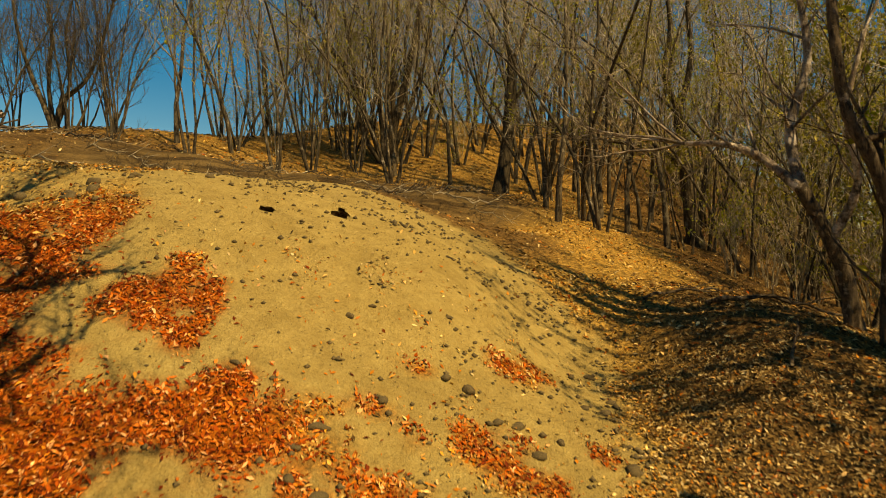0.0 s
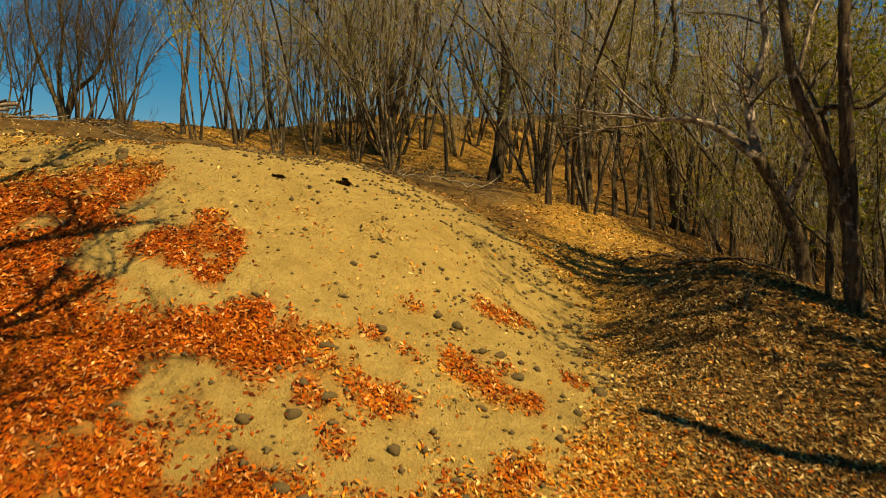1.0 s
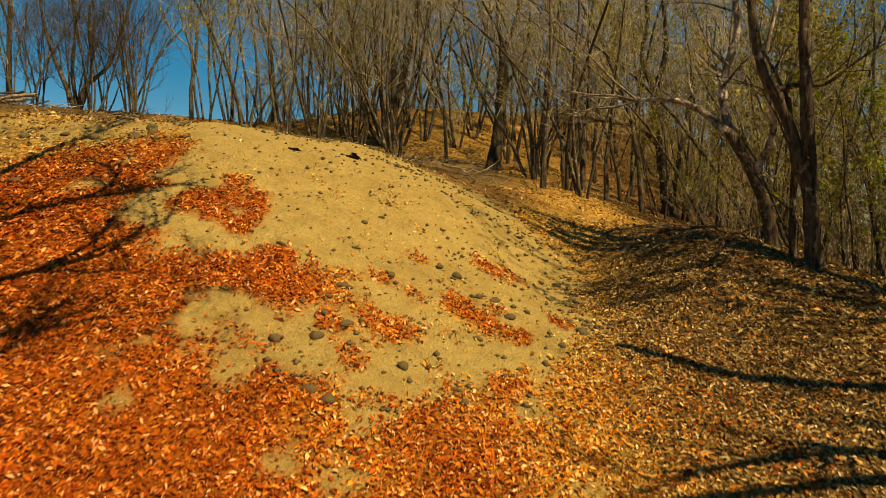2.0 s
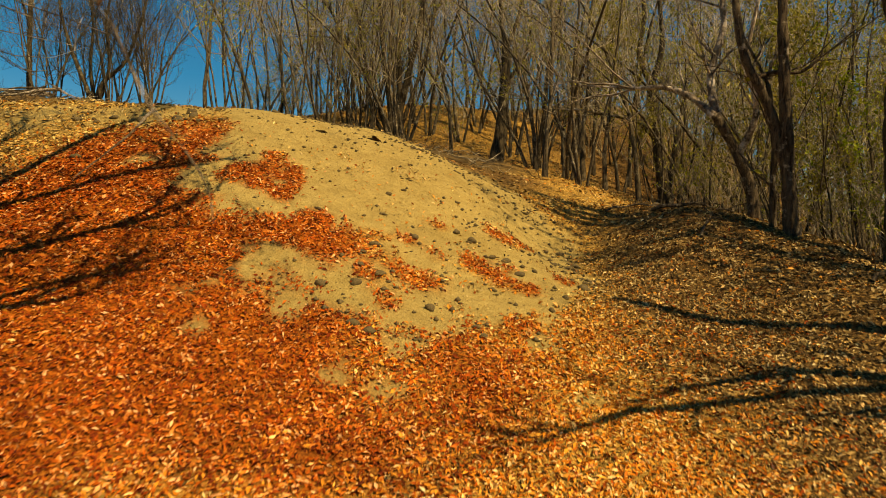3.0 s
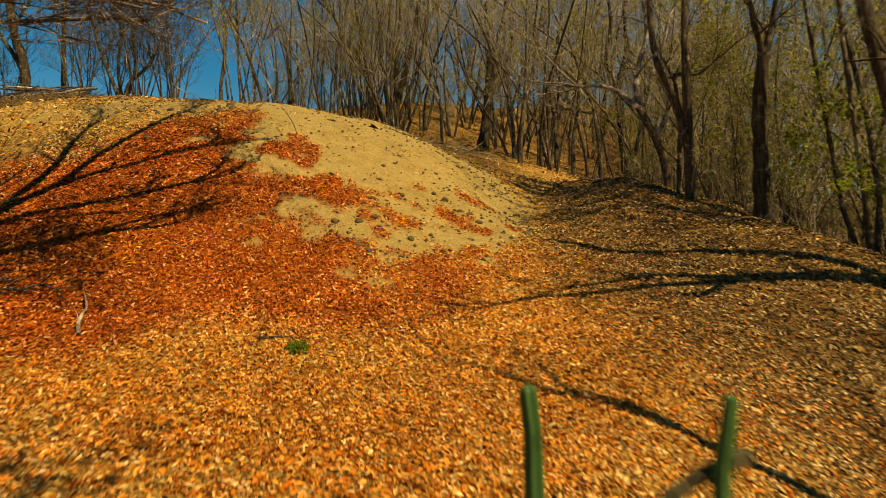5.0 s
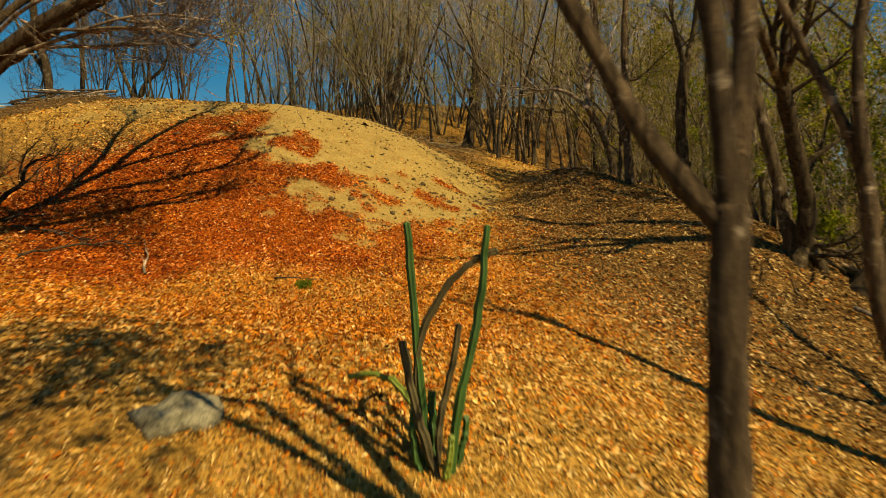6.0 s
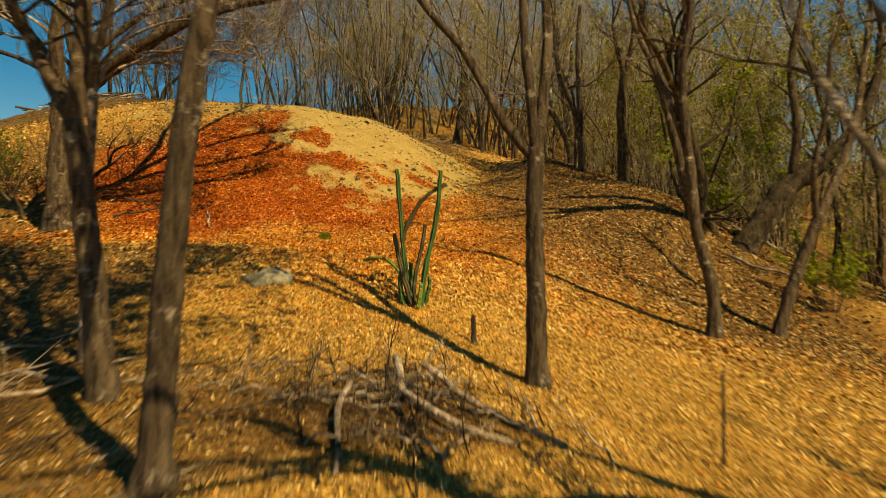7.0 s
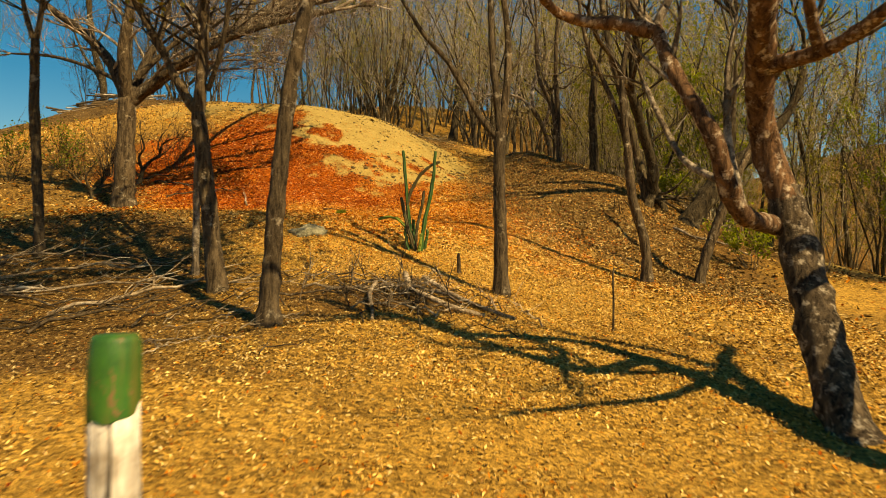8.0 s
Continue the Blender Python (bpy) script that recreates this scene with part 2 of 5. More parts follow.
# rounded hills and hollows: centre, radius, height
HUMPS = [
    (-13.0, 21.5, 9.0, 3.48), (6.5, 30.5, 9.0, 2.41), (-2.5, -2.5, 3.0, 0.68), (0.5, 6.5, 2.0, -0.30), (-2.5, 18.5, 6.0, -0.64),
    (5.0, 3.5, 2.0, 0.75), (18.5, 9.5, 9.0, -3.64), (-1.0, -5.5, 2.0, 0.28), (2.0, 5.0, 2.0, -0.27), (5.0, 6.5, 2.0, 0.57),
    (2.0, -10.0, 2.0, -0.28), (-1.0, 0.5, 2.0, -0.10), (-1.0, 32.0, 6.0, 1.80), (0.5, 12.5, 2.0, -0.60), (8.0, 39.5, 9.0, 2.48),
    (-16.0, 30.5, 9.0, 2.10), (-16.0, -2.5, 9.0, 1.08), (2.0, 0.5, 2.0, 0.38), (-2.5, 6.5, 2.0, 0.43), (18.5, 26.0, 9.0, -1.51),
    (-4.0, 3.5, 2.0, 0.32), (0.5, -2.5, 2.0, 0.42), (-6.0, 12.0, 3.0, -0.45),
    (7.0, 38.0, 7.0, 3.2), (15.0, 36.0, 8.0, 4.0), (22.0, 20.0, 8.0, 4.5),
]
# gentle swells on even grids: first x, first y, spacing in x and y, radius, heights column by column
SWELLS = [
    (-7.0, -7.0, 2.5, 2.5, 2.6, [(0, 0.06, 0.08, 0.11, 0.06, -0.15, 0.49, 0.05), (0, 0.18, 0.14, -0.13, 0, -0.2, 0.29, -0.27), (-0.08, -0.11, 0.12, -0.1, 0.3, -0.15, 0, -0.13), (0.2, -0.11, 0.05, 0, -0.32, 0.14, 0, 0.46), (-0.09, 0.15, 0, -0.14, 0.22, -0.1, 0.43, -0.17), (-0.09, -0.05, -0.09, 0.17, 0.06, -0.2, -0.26, -0.14)]),
    (0.5, 7.0, 1.0, 1.5, 1.3, [(0.32, -0.21, -0.57), (-0.92, -0.29, -0.14), (0.17, -0.25, -0.22)]),
    (-14.0, 14.0, 5.0, 5.0, 5.0, [(0.41, -0.5, 0.22), (0.71, -0.53, 0), (-0.28, -0.4, -0.39), (0, 0.19, 0.13), (-0.1, 0.3, 0.14)]),
    (-14.0, 30.0, 5.0, 5.0, 5.0, [(0.34,), (0.56,), (0.79,), (0,), (0,)]),
]
BURROWS = [(-1.10, 7.72, 0.095, 0.09), (-1.75, 7.2, 0.08, 0.05)]


def height(x, y):
    x, y = np.asarray(x, float), np.asarray(y, float)
    rise = 1 / (1 + np.exp(-np.clip((y - 4) / 3, -50, 50)))
    z = -0.596 + 3.262 * rise + 3.016 * np.exp(-((x + 3) / 9) ** 2) * rise - 1.761 / (1 + np.exp(-np.clip((y - 32) / 3, -50, 50)))
    for cx, cy, r, h in HUMPS:
        z = z + h * np.exp(-((x - cx) ** 2 + (y - cy) ** 2) / r ** 2)
    for x0, y0, dx, dy, r, columns in SWELLS:
        for i, column in enumerate(columns):
            for j, h in enumerate(column):
                if h:
                    z = z + h * np.exp(-((x - x0 - i * dx) ** 2 + (y - y0 - j * dy) ** 2) / r ** 2)
    z = z + 0.05 * vnoise(x, y, 1.7, 1) + 0.022 * vnoise(x, y, 0.55, 2) + 0.008 * vnoise(x, y, 0.2, 3)
    z = z + rough_shaded_ground(x, y) * (0.20 * vnoise(0.35 * x, y + 0.2 * x, 0.9, 41) + 0.12 * vnoise(0.45 * x, y + 0.2 * x, 0.42, 42))
    for cx, cy, r, h in BURROWS:
        d = np.hypot(x - cx, y - cy)
        z = z - 0.7 * r * np.exp(-(d / (1.5 * r)) ** 4) + h * np.exp(-((x - cx) ** 2 + (y - cy - 1.6 * r) ** 2) / (1.2 * r) ** 2)
    return z


def ground_z(x, y):
    return float(height(x, y))


BARE = [(-0.37, 3.1), (-0.38, 3.45), (-0.04, 3.62), (0.55, 3.87), (0.71, 4.17), (0.65, 3.55), (0.83, 3.48), (1.02, 4.37), (1.45, 5.11), (1.67, 6.32), (1.8, 7.4), (1.5, 8.1), (1.2, 8.65), (0.9, 9.8), (0.3, 10.7), (-1.6, 10.6), (-3.2, 9.2),
        (-3.3, 7.6), (-3.02, 6.96), (-2.82, 6.55), (-2.78, 6.11), (-2.81, 5.58), (-2.95, 5.25), (-2.95, 4.87), (-2.7, 4.58), (-2.27, 4.40), (-1.82, 4.46), (-1.57, 4.66), (-1.22, 4.66), (-0.85, 4.80), (-0.68, 4.63), (-0.97, 4.32), (-1.43, 4.18), (-1.76, 3.95), (-1.80, 3.67), (-1.45, 3.62), (-1.62, 3.47), (-1.45, 3.38), (-1.17, 3.48), (-0.88, 3.34), (-0.72, 3.2), (-0.55, 2.95)]
DRIFTS = [(-2.44, 5.16, 0.17), (-2.2, 5.24, 0.27), (-2.01, 5.49, 0.24), (-1.82, 5.51, 0.13), (-1.84, 5.08, 0.16), (-2.1, 5.87, 0.11), (-1.35, 4.77, 0.14), (-1.52, 4.64, 0.12), (-0.63, 3.74, 0.14), (-0.38, 4.27, 0.19), (-0.54, 4.33, 0.13), (-0.24, 4.28, 0.12), (0.24, 4.99, 0.17), (0.45, 4.97, 0.26), (0.73, 4.75, 0.18),
          (0.52, 6.22, 0.18), (0.88, 6.5, 0.18), (1.14, 5.28, 0.14), (-0.19, 5.58, 0.10), (-0.22, 4.9, 0.11), (0.55, 3.87, 0.13), (-0.53, 4.98, 0.12), (-0.85, 4.11, 0.12)]
GAPS = [(-3.3, 6.1, 0.22), (-3.5, 5.6, 0.2), (-2.0, 3.4, 0.14), (-2.15, 3.25, 0.12), (-0.55, 2.72, 0.12), (-0.93, 2.73, 0.1), (-1.55, 3.6, 0.12), (-3.9, 6.9, 0.25), (0.9, 2.8, 0.12), (-1.95, 2.9, 0.10), (-1.0, 1.9, 0.08)]


def bare_sand(x, y):
    """1 on bare sand, 0 under the leaves, with a ragged edge."""
    x, y = np.asarray(x, float), np.asarray(y, float)
    inside, near = np.zeros(x.shape, bool), np.full(x.shape, 1e9)
    for (ax, ay), (bx, by) in zip(BARE, BARE[1:] + BARE[:1]):
        inside ^= ((ay > y) != (by > y)) & (x < (bx - ax) * (y - ay) / ((by - ay) or 1e-9) + ax)
        t = np.clip(((x - ax) * (bx - ax) + (y - ay) * (by - ay)) / ((bx - ax) ** 2 + (by - ay) ** 2), 0, 1)
        near = np.minimum(near, np.hypot(x - ax - t * (bx - ax), y - ay - t * (by - ay)))
    d = np.where(inside, near, -near) + 0.10 * vnoise(x, y, 0.5, 5) + 0.15 * vnoise(x, y, 0.22, 6) + 0.12 * vnoise(x, y, 0.1, 7)
    s = step(-0.10, 0.20, d)
    for cx, cy, r in DRIFTS:
        s = s * step(0.45, 1.3, np.hypot(x - cx, y - cy) / r + 0.55 * vnoise(x, y, 0.3, 8) + 0.4 * vnoise(x, y, 0.11, 10))
    for cx, cy, r in GAPS:
        s = np.maximum(s, 0.85 * (1 - step(0.5, 1.25, np.hypot(x - cx, y - cy) / r + 0.6 * vnoise(x, y, 0.3, 25) + 0.4 * vnoise(x, y, 0.12, 26))))
    brow = step(-0.35, 0.35, y - np.maximum(6.95, 5.1 - 1.1 * (x + 4.9)) + 0.5 * vnoise(x, y, 0.8, 51) + 0.3 * vnoise(x, y, 0.25, 52)) * (1 - step(-3.6, -2.8, x)) * (1 - step(9.5, 11, y))
    s = np.maximum(s, brow * (0.62 + 0.38 * vnoise(x, y, 0.5, 53)))
    return np.maximum(s, 0.75 * (1 - step(0.6, 1.2, np.hypot((x - 11.5) / 3, (y - 4.5) / 6) + 0.3 * vnoise(x, y, 1.0, 9))))


def redness(x, y):
    q = np.hypot((x + 3.3) / 3.7, (y - 3.6) / 3.0) + 0.22 * vnoise(x, y, 1.1, 11)
    r = 1 - step(0.72, 1.12, q)
    for cx, cy, k in DRIFTS:
        r = np.maximum(r, 0.8 * (1 - step(0.9, 1.6, np.hypot(x - cx, y - cy) / k)))
    return r


def rough_shaded_ground(x, y):
    """1 on the trampled ground behind the crest, whose dark colour also holds painted shade."""
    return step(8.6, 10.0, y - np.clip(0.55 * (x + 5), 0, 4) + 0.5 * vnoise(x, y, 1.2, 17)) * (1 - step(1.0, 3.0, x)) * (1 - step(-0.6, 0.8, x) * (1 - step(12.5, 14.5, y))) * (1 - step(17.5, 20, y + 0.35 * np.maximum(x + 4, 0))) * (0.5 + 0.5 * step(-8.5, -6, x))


def orangeness(x, y):
    q = np.hypot((x + 1.6) / 5.0, (y - 1.6) / 4.8) + 0.3 * vnoise(x, y, 0.9, 12) + 0.1 * vnoise(x, y, 0.3, 13)
    return 1 - step(0.5, 1.25, q)


def litter_and_shade(x, y):
    """Brown litter and painted-in shade: 1 beneath the trees beside the lane and under the brush heap."""
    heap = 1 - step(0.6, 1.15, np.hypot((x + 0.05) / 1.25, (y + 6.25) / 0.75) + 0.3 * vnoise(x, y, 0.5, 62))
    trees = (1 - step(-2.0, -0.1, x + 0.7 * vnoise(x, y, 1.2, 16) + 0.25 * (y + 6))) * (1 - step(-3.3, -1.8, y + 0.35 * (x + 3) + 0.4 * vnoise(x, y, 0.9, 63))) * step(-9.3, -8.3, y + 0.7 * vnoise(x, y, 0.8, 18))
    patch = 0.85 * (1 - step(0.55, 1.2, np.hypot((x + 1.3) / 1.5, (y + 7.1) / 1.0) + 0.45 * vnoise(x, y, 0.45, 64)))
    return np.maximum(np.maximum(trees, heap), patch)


def dull_and_shade(x, y):
    """1 where the litter is old and brown: on the berm, behind the crest and, with shade painted in, under the trees
    beside the lane.
    """
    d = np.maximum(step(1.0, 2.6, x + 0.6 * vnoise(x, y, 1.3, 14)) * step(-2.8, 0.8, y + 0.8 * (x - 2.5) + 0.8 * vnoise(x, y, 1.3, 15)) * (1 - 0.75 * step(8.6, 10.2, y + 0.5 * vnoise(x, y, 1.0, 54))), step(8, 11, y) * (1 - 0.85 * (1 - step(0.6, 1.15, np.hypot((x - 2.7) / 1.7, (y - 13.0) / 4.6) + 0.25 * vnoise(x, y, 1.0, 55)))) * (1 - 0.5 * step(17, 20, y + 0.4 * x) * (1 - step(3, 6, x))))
    under = litter_and_shade(x, y)
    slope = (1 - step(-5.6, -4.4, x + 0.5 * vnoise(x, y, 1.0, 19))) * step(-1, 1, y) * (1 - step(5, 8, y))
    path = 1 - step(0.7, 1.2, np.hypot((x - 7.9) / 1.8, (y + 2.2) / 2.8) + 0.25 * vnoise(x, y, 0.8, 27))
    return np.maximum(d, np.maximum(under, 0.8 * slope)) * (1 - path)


# ---- mesh helpers ----
def mesh_of(name, verts, faces, mat, smooth=True):
    me = bpy.data.meshes.new(name)
    me.from_pydata(verts, [], faces)
    me.materials.append(mat)
    if smooth:
        me.polygons.foreach_set("use_smooth", [True] * len(me.polygons))
    me.update()
    return me


def tri_mesh(name, verts, tris, mat):
    me = bpy.data.meshes.new(name)
    v, f = np.ascontiguousarray(verts, np.float32), np.ascontiguousarray(tris, np.int32)
    me.vertices.add(len(v))
    me.vertices.foreach_set("co", v.ravel())
    me.loops.add(f.size)
    me.loops.foreach_set("vertex_index", f.ravel())
    me.polygons.add(len(f))
    me.polygons.foreach_set("loop_start", np.arange(0, f.size, f.shape[1], dtype=np.int32))
    me.update(calc_edges=True)
    me.validate()
    me.materials.append(mat)
    return me


def part(name, data, parent, label=""):
    ob = new(name, data)
    ob.parent = parent
    return tagged(ob, label)


def thing(name, x, y, z=None, rz=0.0, **tags):
    ob = new(name)
    ob.empty_display_size = 0.1
    ob.matrix_basis = pose(x, y, ground_z(x, y) if z is None else z, 0, 0, rz)
    return tagged(ob, **tags)


class Shape:
    """Collects tubes and leaves into one mesh."""

    def __init__(self):
        self.v, self.f = [], []

    def tube(self, pts, radii, sides=6, ridge=0.0, cap=True, rough=0.0, lumps=0.0):
        pts = [Vector(p) for p in pts]
        base, side = len(self.v), None
        for k, p in enumerate(pts):
            way = (pts[min(k + 1, len(pts) - 1)] - pts[max(k - 1, 0)]).normalized()
            if side is None:
                side = way.cross(Vector((0.31, 0.92, 0.23))).normalized()
            side = (side - way * side.dot(way)).normalized()
            up = way.cross(side)
            for s in range(sides):
                a = 2 * math.pi * s / sides
                r = radii[k] * (1 + (ridge if s % 2 else -ridge) + (random.uniform(-rough, rough) if rough else 0))
                if lumps:
                    q = p + (side * math.cos(a) + up * math.sin(a)) * radii[k]
                    r *= 1 + lumps * (noise.noise(q * 5.0) + 0.6 * noise.noise(q * 13.0))
                self.v.append(tuple(p + side * (r * math.cos(a)) + up * (r * math.sin(a))))
        for k in range(len(pts) - 1):
            for s in range(sides):
                a, b = base + k * sides + s, base + k * sides + (s + 1) % sides
                self.f.append((a, b, b + sides, a + sides))
        if cap:
            self.f.append(tuple(base + (len(pts) - 1) * sides + s for s in range(sides)))

    def leaf(self, p, way, length, width):
        way = Vector(way).normalized()
        side = way.cross(Vector((random.uniform(-1, 1), random.uniform(-1, 1), random.uniform(-1, 1)))).normalized() * width * 0.5
        k, mid = len(self.v), Vector(p) + way * (length * 0.5)
        lift = way.cross(side).normalized() * (length * 0.12)
        self.v += [tuple(p), tuple(mid + side + lift), tuple(Vector(p) + way * length), tuple(mid - side + lift)]
        self.f += [(k, k + 1, k + 2), (k, k + 2, k + 3)]

    def mesh(self, name, mat, smooth=True):
        return mesh_of(name, self.v, self.f, mat, smooth)


def smooth_line(pts, n):
    """n points along a soft curve through pts."""
    pts = [Vector(p) for p in pts]
    if len(pts) < 3:
        return [pts[0].lerp(pts[-1], i / (n - 1)) for i in range(n)]
    out, last = [], len(pts) - 1
    for i in range(n):
        t = i / (n - 1) * last
        k = min(int(t), last - 1)
        u = t - k
        a, b, c, d = pts[max(k - 1, 0)], pts[k], pts[k + 1], pts[min(k + 2, last)]
        out.append(0.5 * (2 * b + (c - a) * u + (2 * a - 5 * b + 4 * c - d) * u * u + (3 * b - a - 3 * c + d) * u ** 3))
    return out


def rand_way(spread=1.0):
    return Vector((random.gauss(0, 1), random.gauss(0, 1), random.gauss(0, 1))).normalized() * spread


FOOT, LEAF_FROM = [Vector((0, 0, 0))], [-9.0]


def over_the_track(p):
    """Whether a place lies in the open air over the mound's foot or in the lane that runs down from it between the trees."""
    q = p + FOOT[0]
    if 0 <= q.y < 6.5 and abs(q.x) < 1.2 + 0.5 * q.y and q.z < 4.6 + 0.36 * q.y:
        return True
    return -15 < q.y < 1 and abs(q.x - 0.35) < 1.15 and q.z < 5.3 + 0.264 * q.y


def grow(wood, leaves, start, way, length, r, depth, leafy, lift=0.25, leaf_size=0.07, coarse=False):
    """A wandering branch with side twigs, into the shape wood; leaves sit at the twigs' ends."""
    n = 3 if coarse else (5 if depth > 1 else 4)
    p, way, pts = Vector(start), Vector(way).normalized(), [Vector(start)]
    for _ in range(n - 1):
        way = (way + rand_way(0.28) + Vector((0, 0, lift * 0.3))).normalized()
        p = p + way * (length / (n - 1))
        pts.append(p)
    if any(over_the_track(q) for q in pts):
        return
    radii = [r * (1 - 0.75 * k / (n - 1)) for k in range(n)]
    wood.tube(pts, radii, 3 if coarse else (5 if r > 0.03 else (4 if r > 0.015 else 3)), cap=False)
    if depth > 0:
        for _ in range(4 if depth > 1 else 3):
            t = random.uniform(0.3, 1.0)
            k = min(int(t * (n - 1)), n - 2)
            at = pts[k].lerp(pts[k + 1], t * (n - 1) - k)
            out = ((pts[k + 1] - pts[k]).normalized() + rand_way(0.75) + Vector((0, 0, lift))).normalized()
            grow(wood, leaves, at, out, length * random.uniform(0.45, 0.75), max(r * 0.5, 0.005), depth - 1, leafy, lift, leaf_size, coarse)
    if leafy and depth <= 1 and p.z > LEAF_FROM[0]:
        for _ in range(random.randint(leafy // 3, leafy)):
            at = pts[random.randint(1, n - 1)]
            leaves.leaf(at + rand_way(0.05), rand_way() + Vector((0, 0, -0.2)), leaf_size * random.uniform(0.7, 1.4), leaf_size * 0.6)


def limb_tree(name, x, y, limbs, twig=1.0, leafy=2, bark=None, depth=2, foliage=None, crown=1.2, leaf_from=-9.0, twig_bark=None, limb_bark=None, knots=0.16, leaf_size=0.07, foot_bark=None, foot_z=None, **tags):
    """A tree from hand-set trunk and limbs (radius at foot and end, points from the foot), with twigs grown from them."""
    tree = thing(name, x, y, foot_z, **tags)
    sunk = max(0.0, tree.location.z - ground_z(x, y))
    bark = bark or BARK
    FOOT[0], LEAF_FROM[0] = tree.location.copy(), leaf_from
    twigs, leaves = Shape(), Shape()
    for i, (r0, r1, pts) in enumerate(limbs):
        stout = r0 > 0.042
        n = (8 if stout else 4) * (len(pts) - 1) + 1
        line = smooth_line(pts, n)
        s = Shape()
        flare = [1.0 + (0.55 * math.exp(-k * (0.55 if stout else 1.1)) if i == 0 else 0.0) for k in range(n)]
        radii = [(r0 + (r1 - r0) * k / (n - 1)) * flare[k] * random.uniform(0.93, 1.07) for k in range(n)]
        if i == 0:
            line[0] = line[0] - Vector((0, 0, 0.08 + r0 + sunk))
        s.tube(line, radii, 14 if stout else 8, rough=0.03, lumps=knots)
        part("trunk" if i == 0 else "limb", s.mesh("trunk" if i == 0 else "limb", foot_bark if foot_bark and i == 0 else (twig_bark if twig_bark and r0 < 0.031 else limb_bark if limb_bark and i else bark)), tree)
        end_way = (line[-1] - line[-2]).normalized()
        if i > 0 or len(limbs) == 1:
            more = twig * (2.0 if line[-1].z > leaf_from > 0 else 1.0)
            for _ in range(max(2, int(3 * more))):
                grow(twigs, leaves, line[-1], end_way + rand_way(0.55), crown * random.uniform(0.8, 1.4), r1 * 0.75, depth, leafy, 0.25, leaf_size)
            for _ in range(int(5 * more)):
                k = random.randint(n // 3, n - 2)
                grow(twigs, leaves, line[k], end_way * 0.6 + rand_way(0.9) + Vector((0, 0, 0.35)), crown * random.uniform(0.5, 1.0), max(radii[k] * 0.4, 0.008), depth - 1, leafy, 0.25, leaf_size)
    if twigs.v:
        tagged(part("crown", twigs.mesh("crown", twig_bark or bark), tree), kind="stuff")
    FOOT[0], LEAF_FROM[0] = Vector((900, 900, 0)), -9.0
    if leaves.v:
        tagged(part("foliage", leaves.mesh("foliage", foliage or FOLIAGE, False), tree), kind="stuff")
    return tree


# ---- ground ----
def axis(lo, hi, fine, reach, grow_by, extra=()):
    a = list(np.arange(lo, hi + 1e-6, fine))
    s, p, q = fine, a[-1], a[0]
    while p < reach:
        s *= grow_by
        p += s
        q -= s
        a += [p, q]
    for e0, e1, d in extra:
        a = [v for v in a if v < e0 or v > e1] + list(np.arange(e0, e1, d))
    return np.array(sorted(a))


def build_ground():
    xs = axis(-6, 6, 0.15, 900, 1.07, [(-2.0, -0.85, 0.035)])
    ys = axis(-12, 10, 0.15, 900, 1.07, [(6.95, 8.05, 0.035)])
    gx, gy = np.meshgrid(xs, ys)
    x, y = gx.ravel(), gy.ravel()
    z = height(x, y)
    nx, ny = len(xs), len(ys)
    i = (np.arange(ny - 1)[:, None] * nx + np.arange(nx - 1)[None, :]).ravel()
    mx, my = (x[i] + x[i + 1]) / 2, (y[i] + y[i + nx]) / 2
    for cx, cy, r, h in BURROWS:
        i, mx, my = (a[np.hypot(mx - cx, my - cy) > r] for a in (i, mx, my))
    me = tri_mesh("ground", np.stack([x, y, z], 1), np.stack([i, i + 1, i + nx + 1, i + nx], 1), GROUND)
    me.polygons.foreach_set("use_smooth", [True] * len(me.polygons))
    cover = me.color_attributes.new("cover", "FLOAT_COLOR", "POINT")
    c = np.zeros((len(x), 4), np.float32)
    c[:, 0], c[:, 1], c[:, 2], c[:, 3] = bare_sand(x, y), redness(x, y), rough_shaded_ground(x, y), dull_and_shade(x, y)
    cover.data.foreach_set("color", c.ravel())
    return tagged(new("ground", me), label="sandy mound and forest floor strewn with dry leaves", category="ground", kind="structure")


build_ground()


# ---- fallen leaves ----
def leaves_at(x, y, size):
    n, e = len(x), 0.06
    z = height(x, y)
    nrm = np.stack([height(x - e, y) - height(x + e, y), height(x, y - e) - height(x, y + e), np.full(n, 2 * e)], 1)
    nrm += rng.normal(0, 0.42, (n, 3)) * np.linalg.norm(nrm, axis=1)[:, None]
    nrm /= np.linalg.norm(nrm, axis=1)[:, None]
    a = rng.normal(0, 1, (n, 3))
    a -= nrm * (a * nrm).sum(1)[:, None]
    a /= np.linalg.norm(a, axis=1)[:, None]
    b = np.cross(nrm, a)
    length = (size * (0.45 + 1.15 * rng.random(n) ** 1.5))[:, None]
    width, curl = length * rng.uniform(0.13, 0.25, n)[:, None], length * rng.uniform(-0.08, 0.30, n)[:, None]
    c = np.stack([x, y, z + rng.uniform(0.003, 0.02, n)], 1)
    v = np.stack([c - a * length * 0.5, c - b * width + nrm * curl, c + a * length * 0.5 + nrm * curl * 0.4, c + b * width + nrm * curl], 1).reshape(-1, 3)
    k = 4 * np.arange(n)[:, None]
    return v, np.concatenate([k + np.array([[0, 1, 2]]), k + np.array([[0, 2, 3]])])


def scatter(x0, x1, y0, y1, per_m2):
    n = int((x1 - x0) * (y1 - y0) * per_m2)
    return rng.uniform(x0, x1, n), rng.uniform(y0, y1, n)


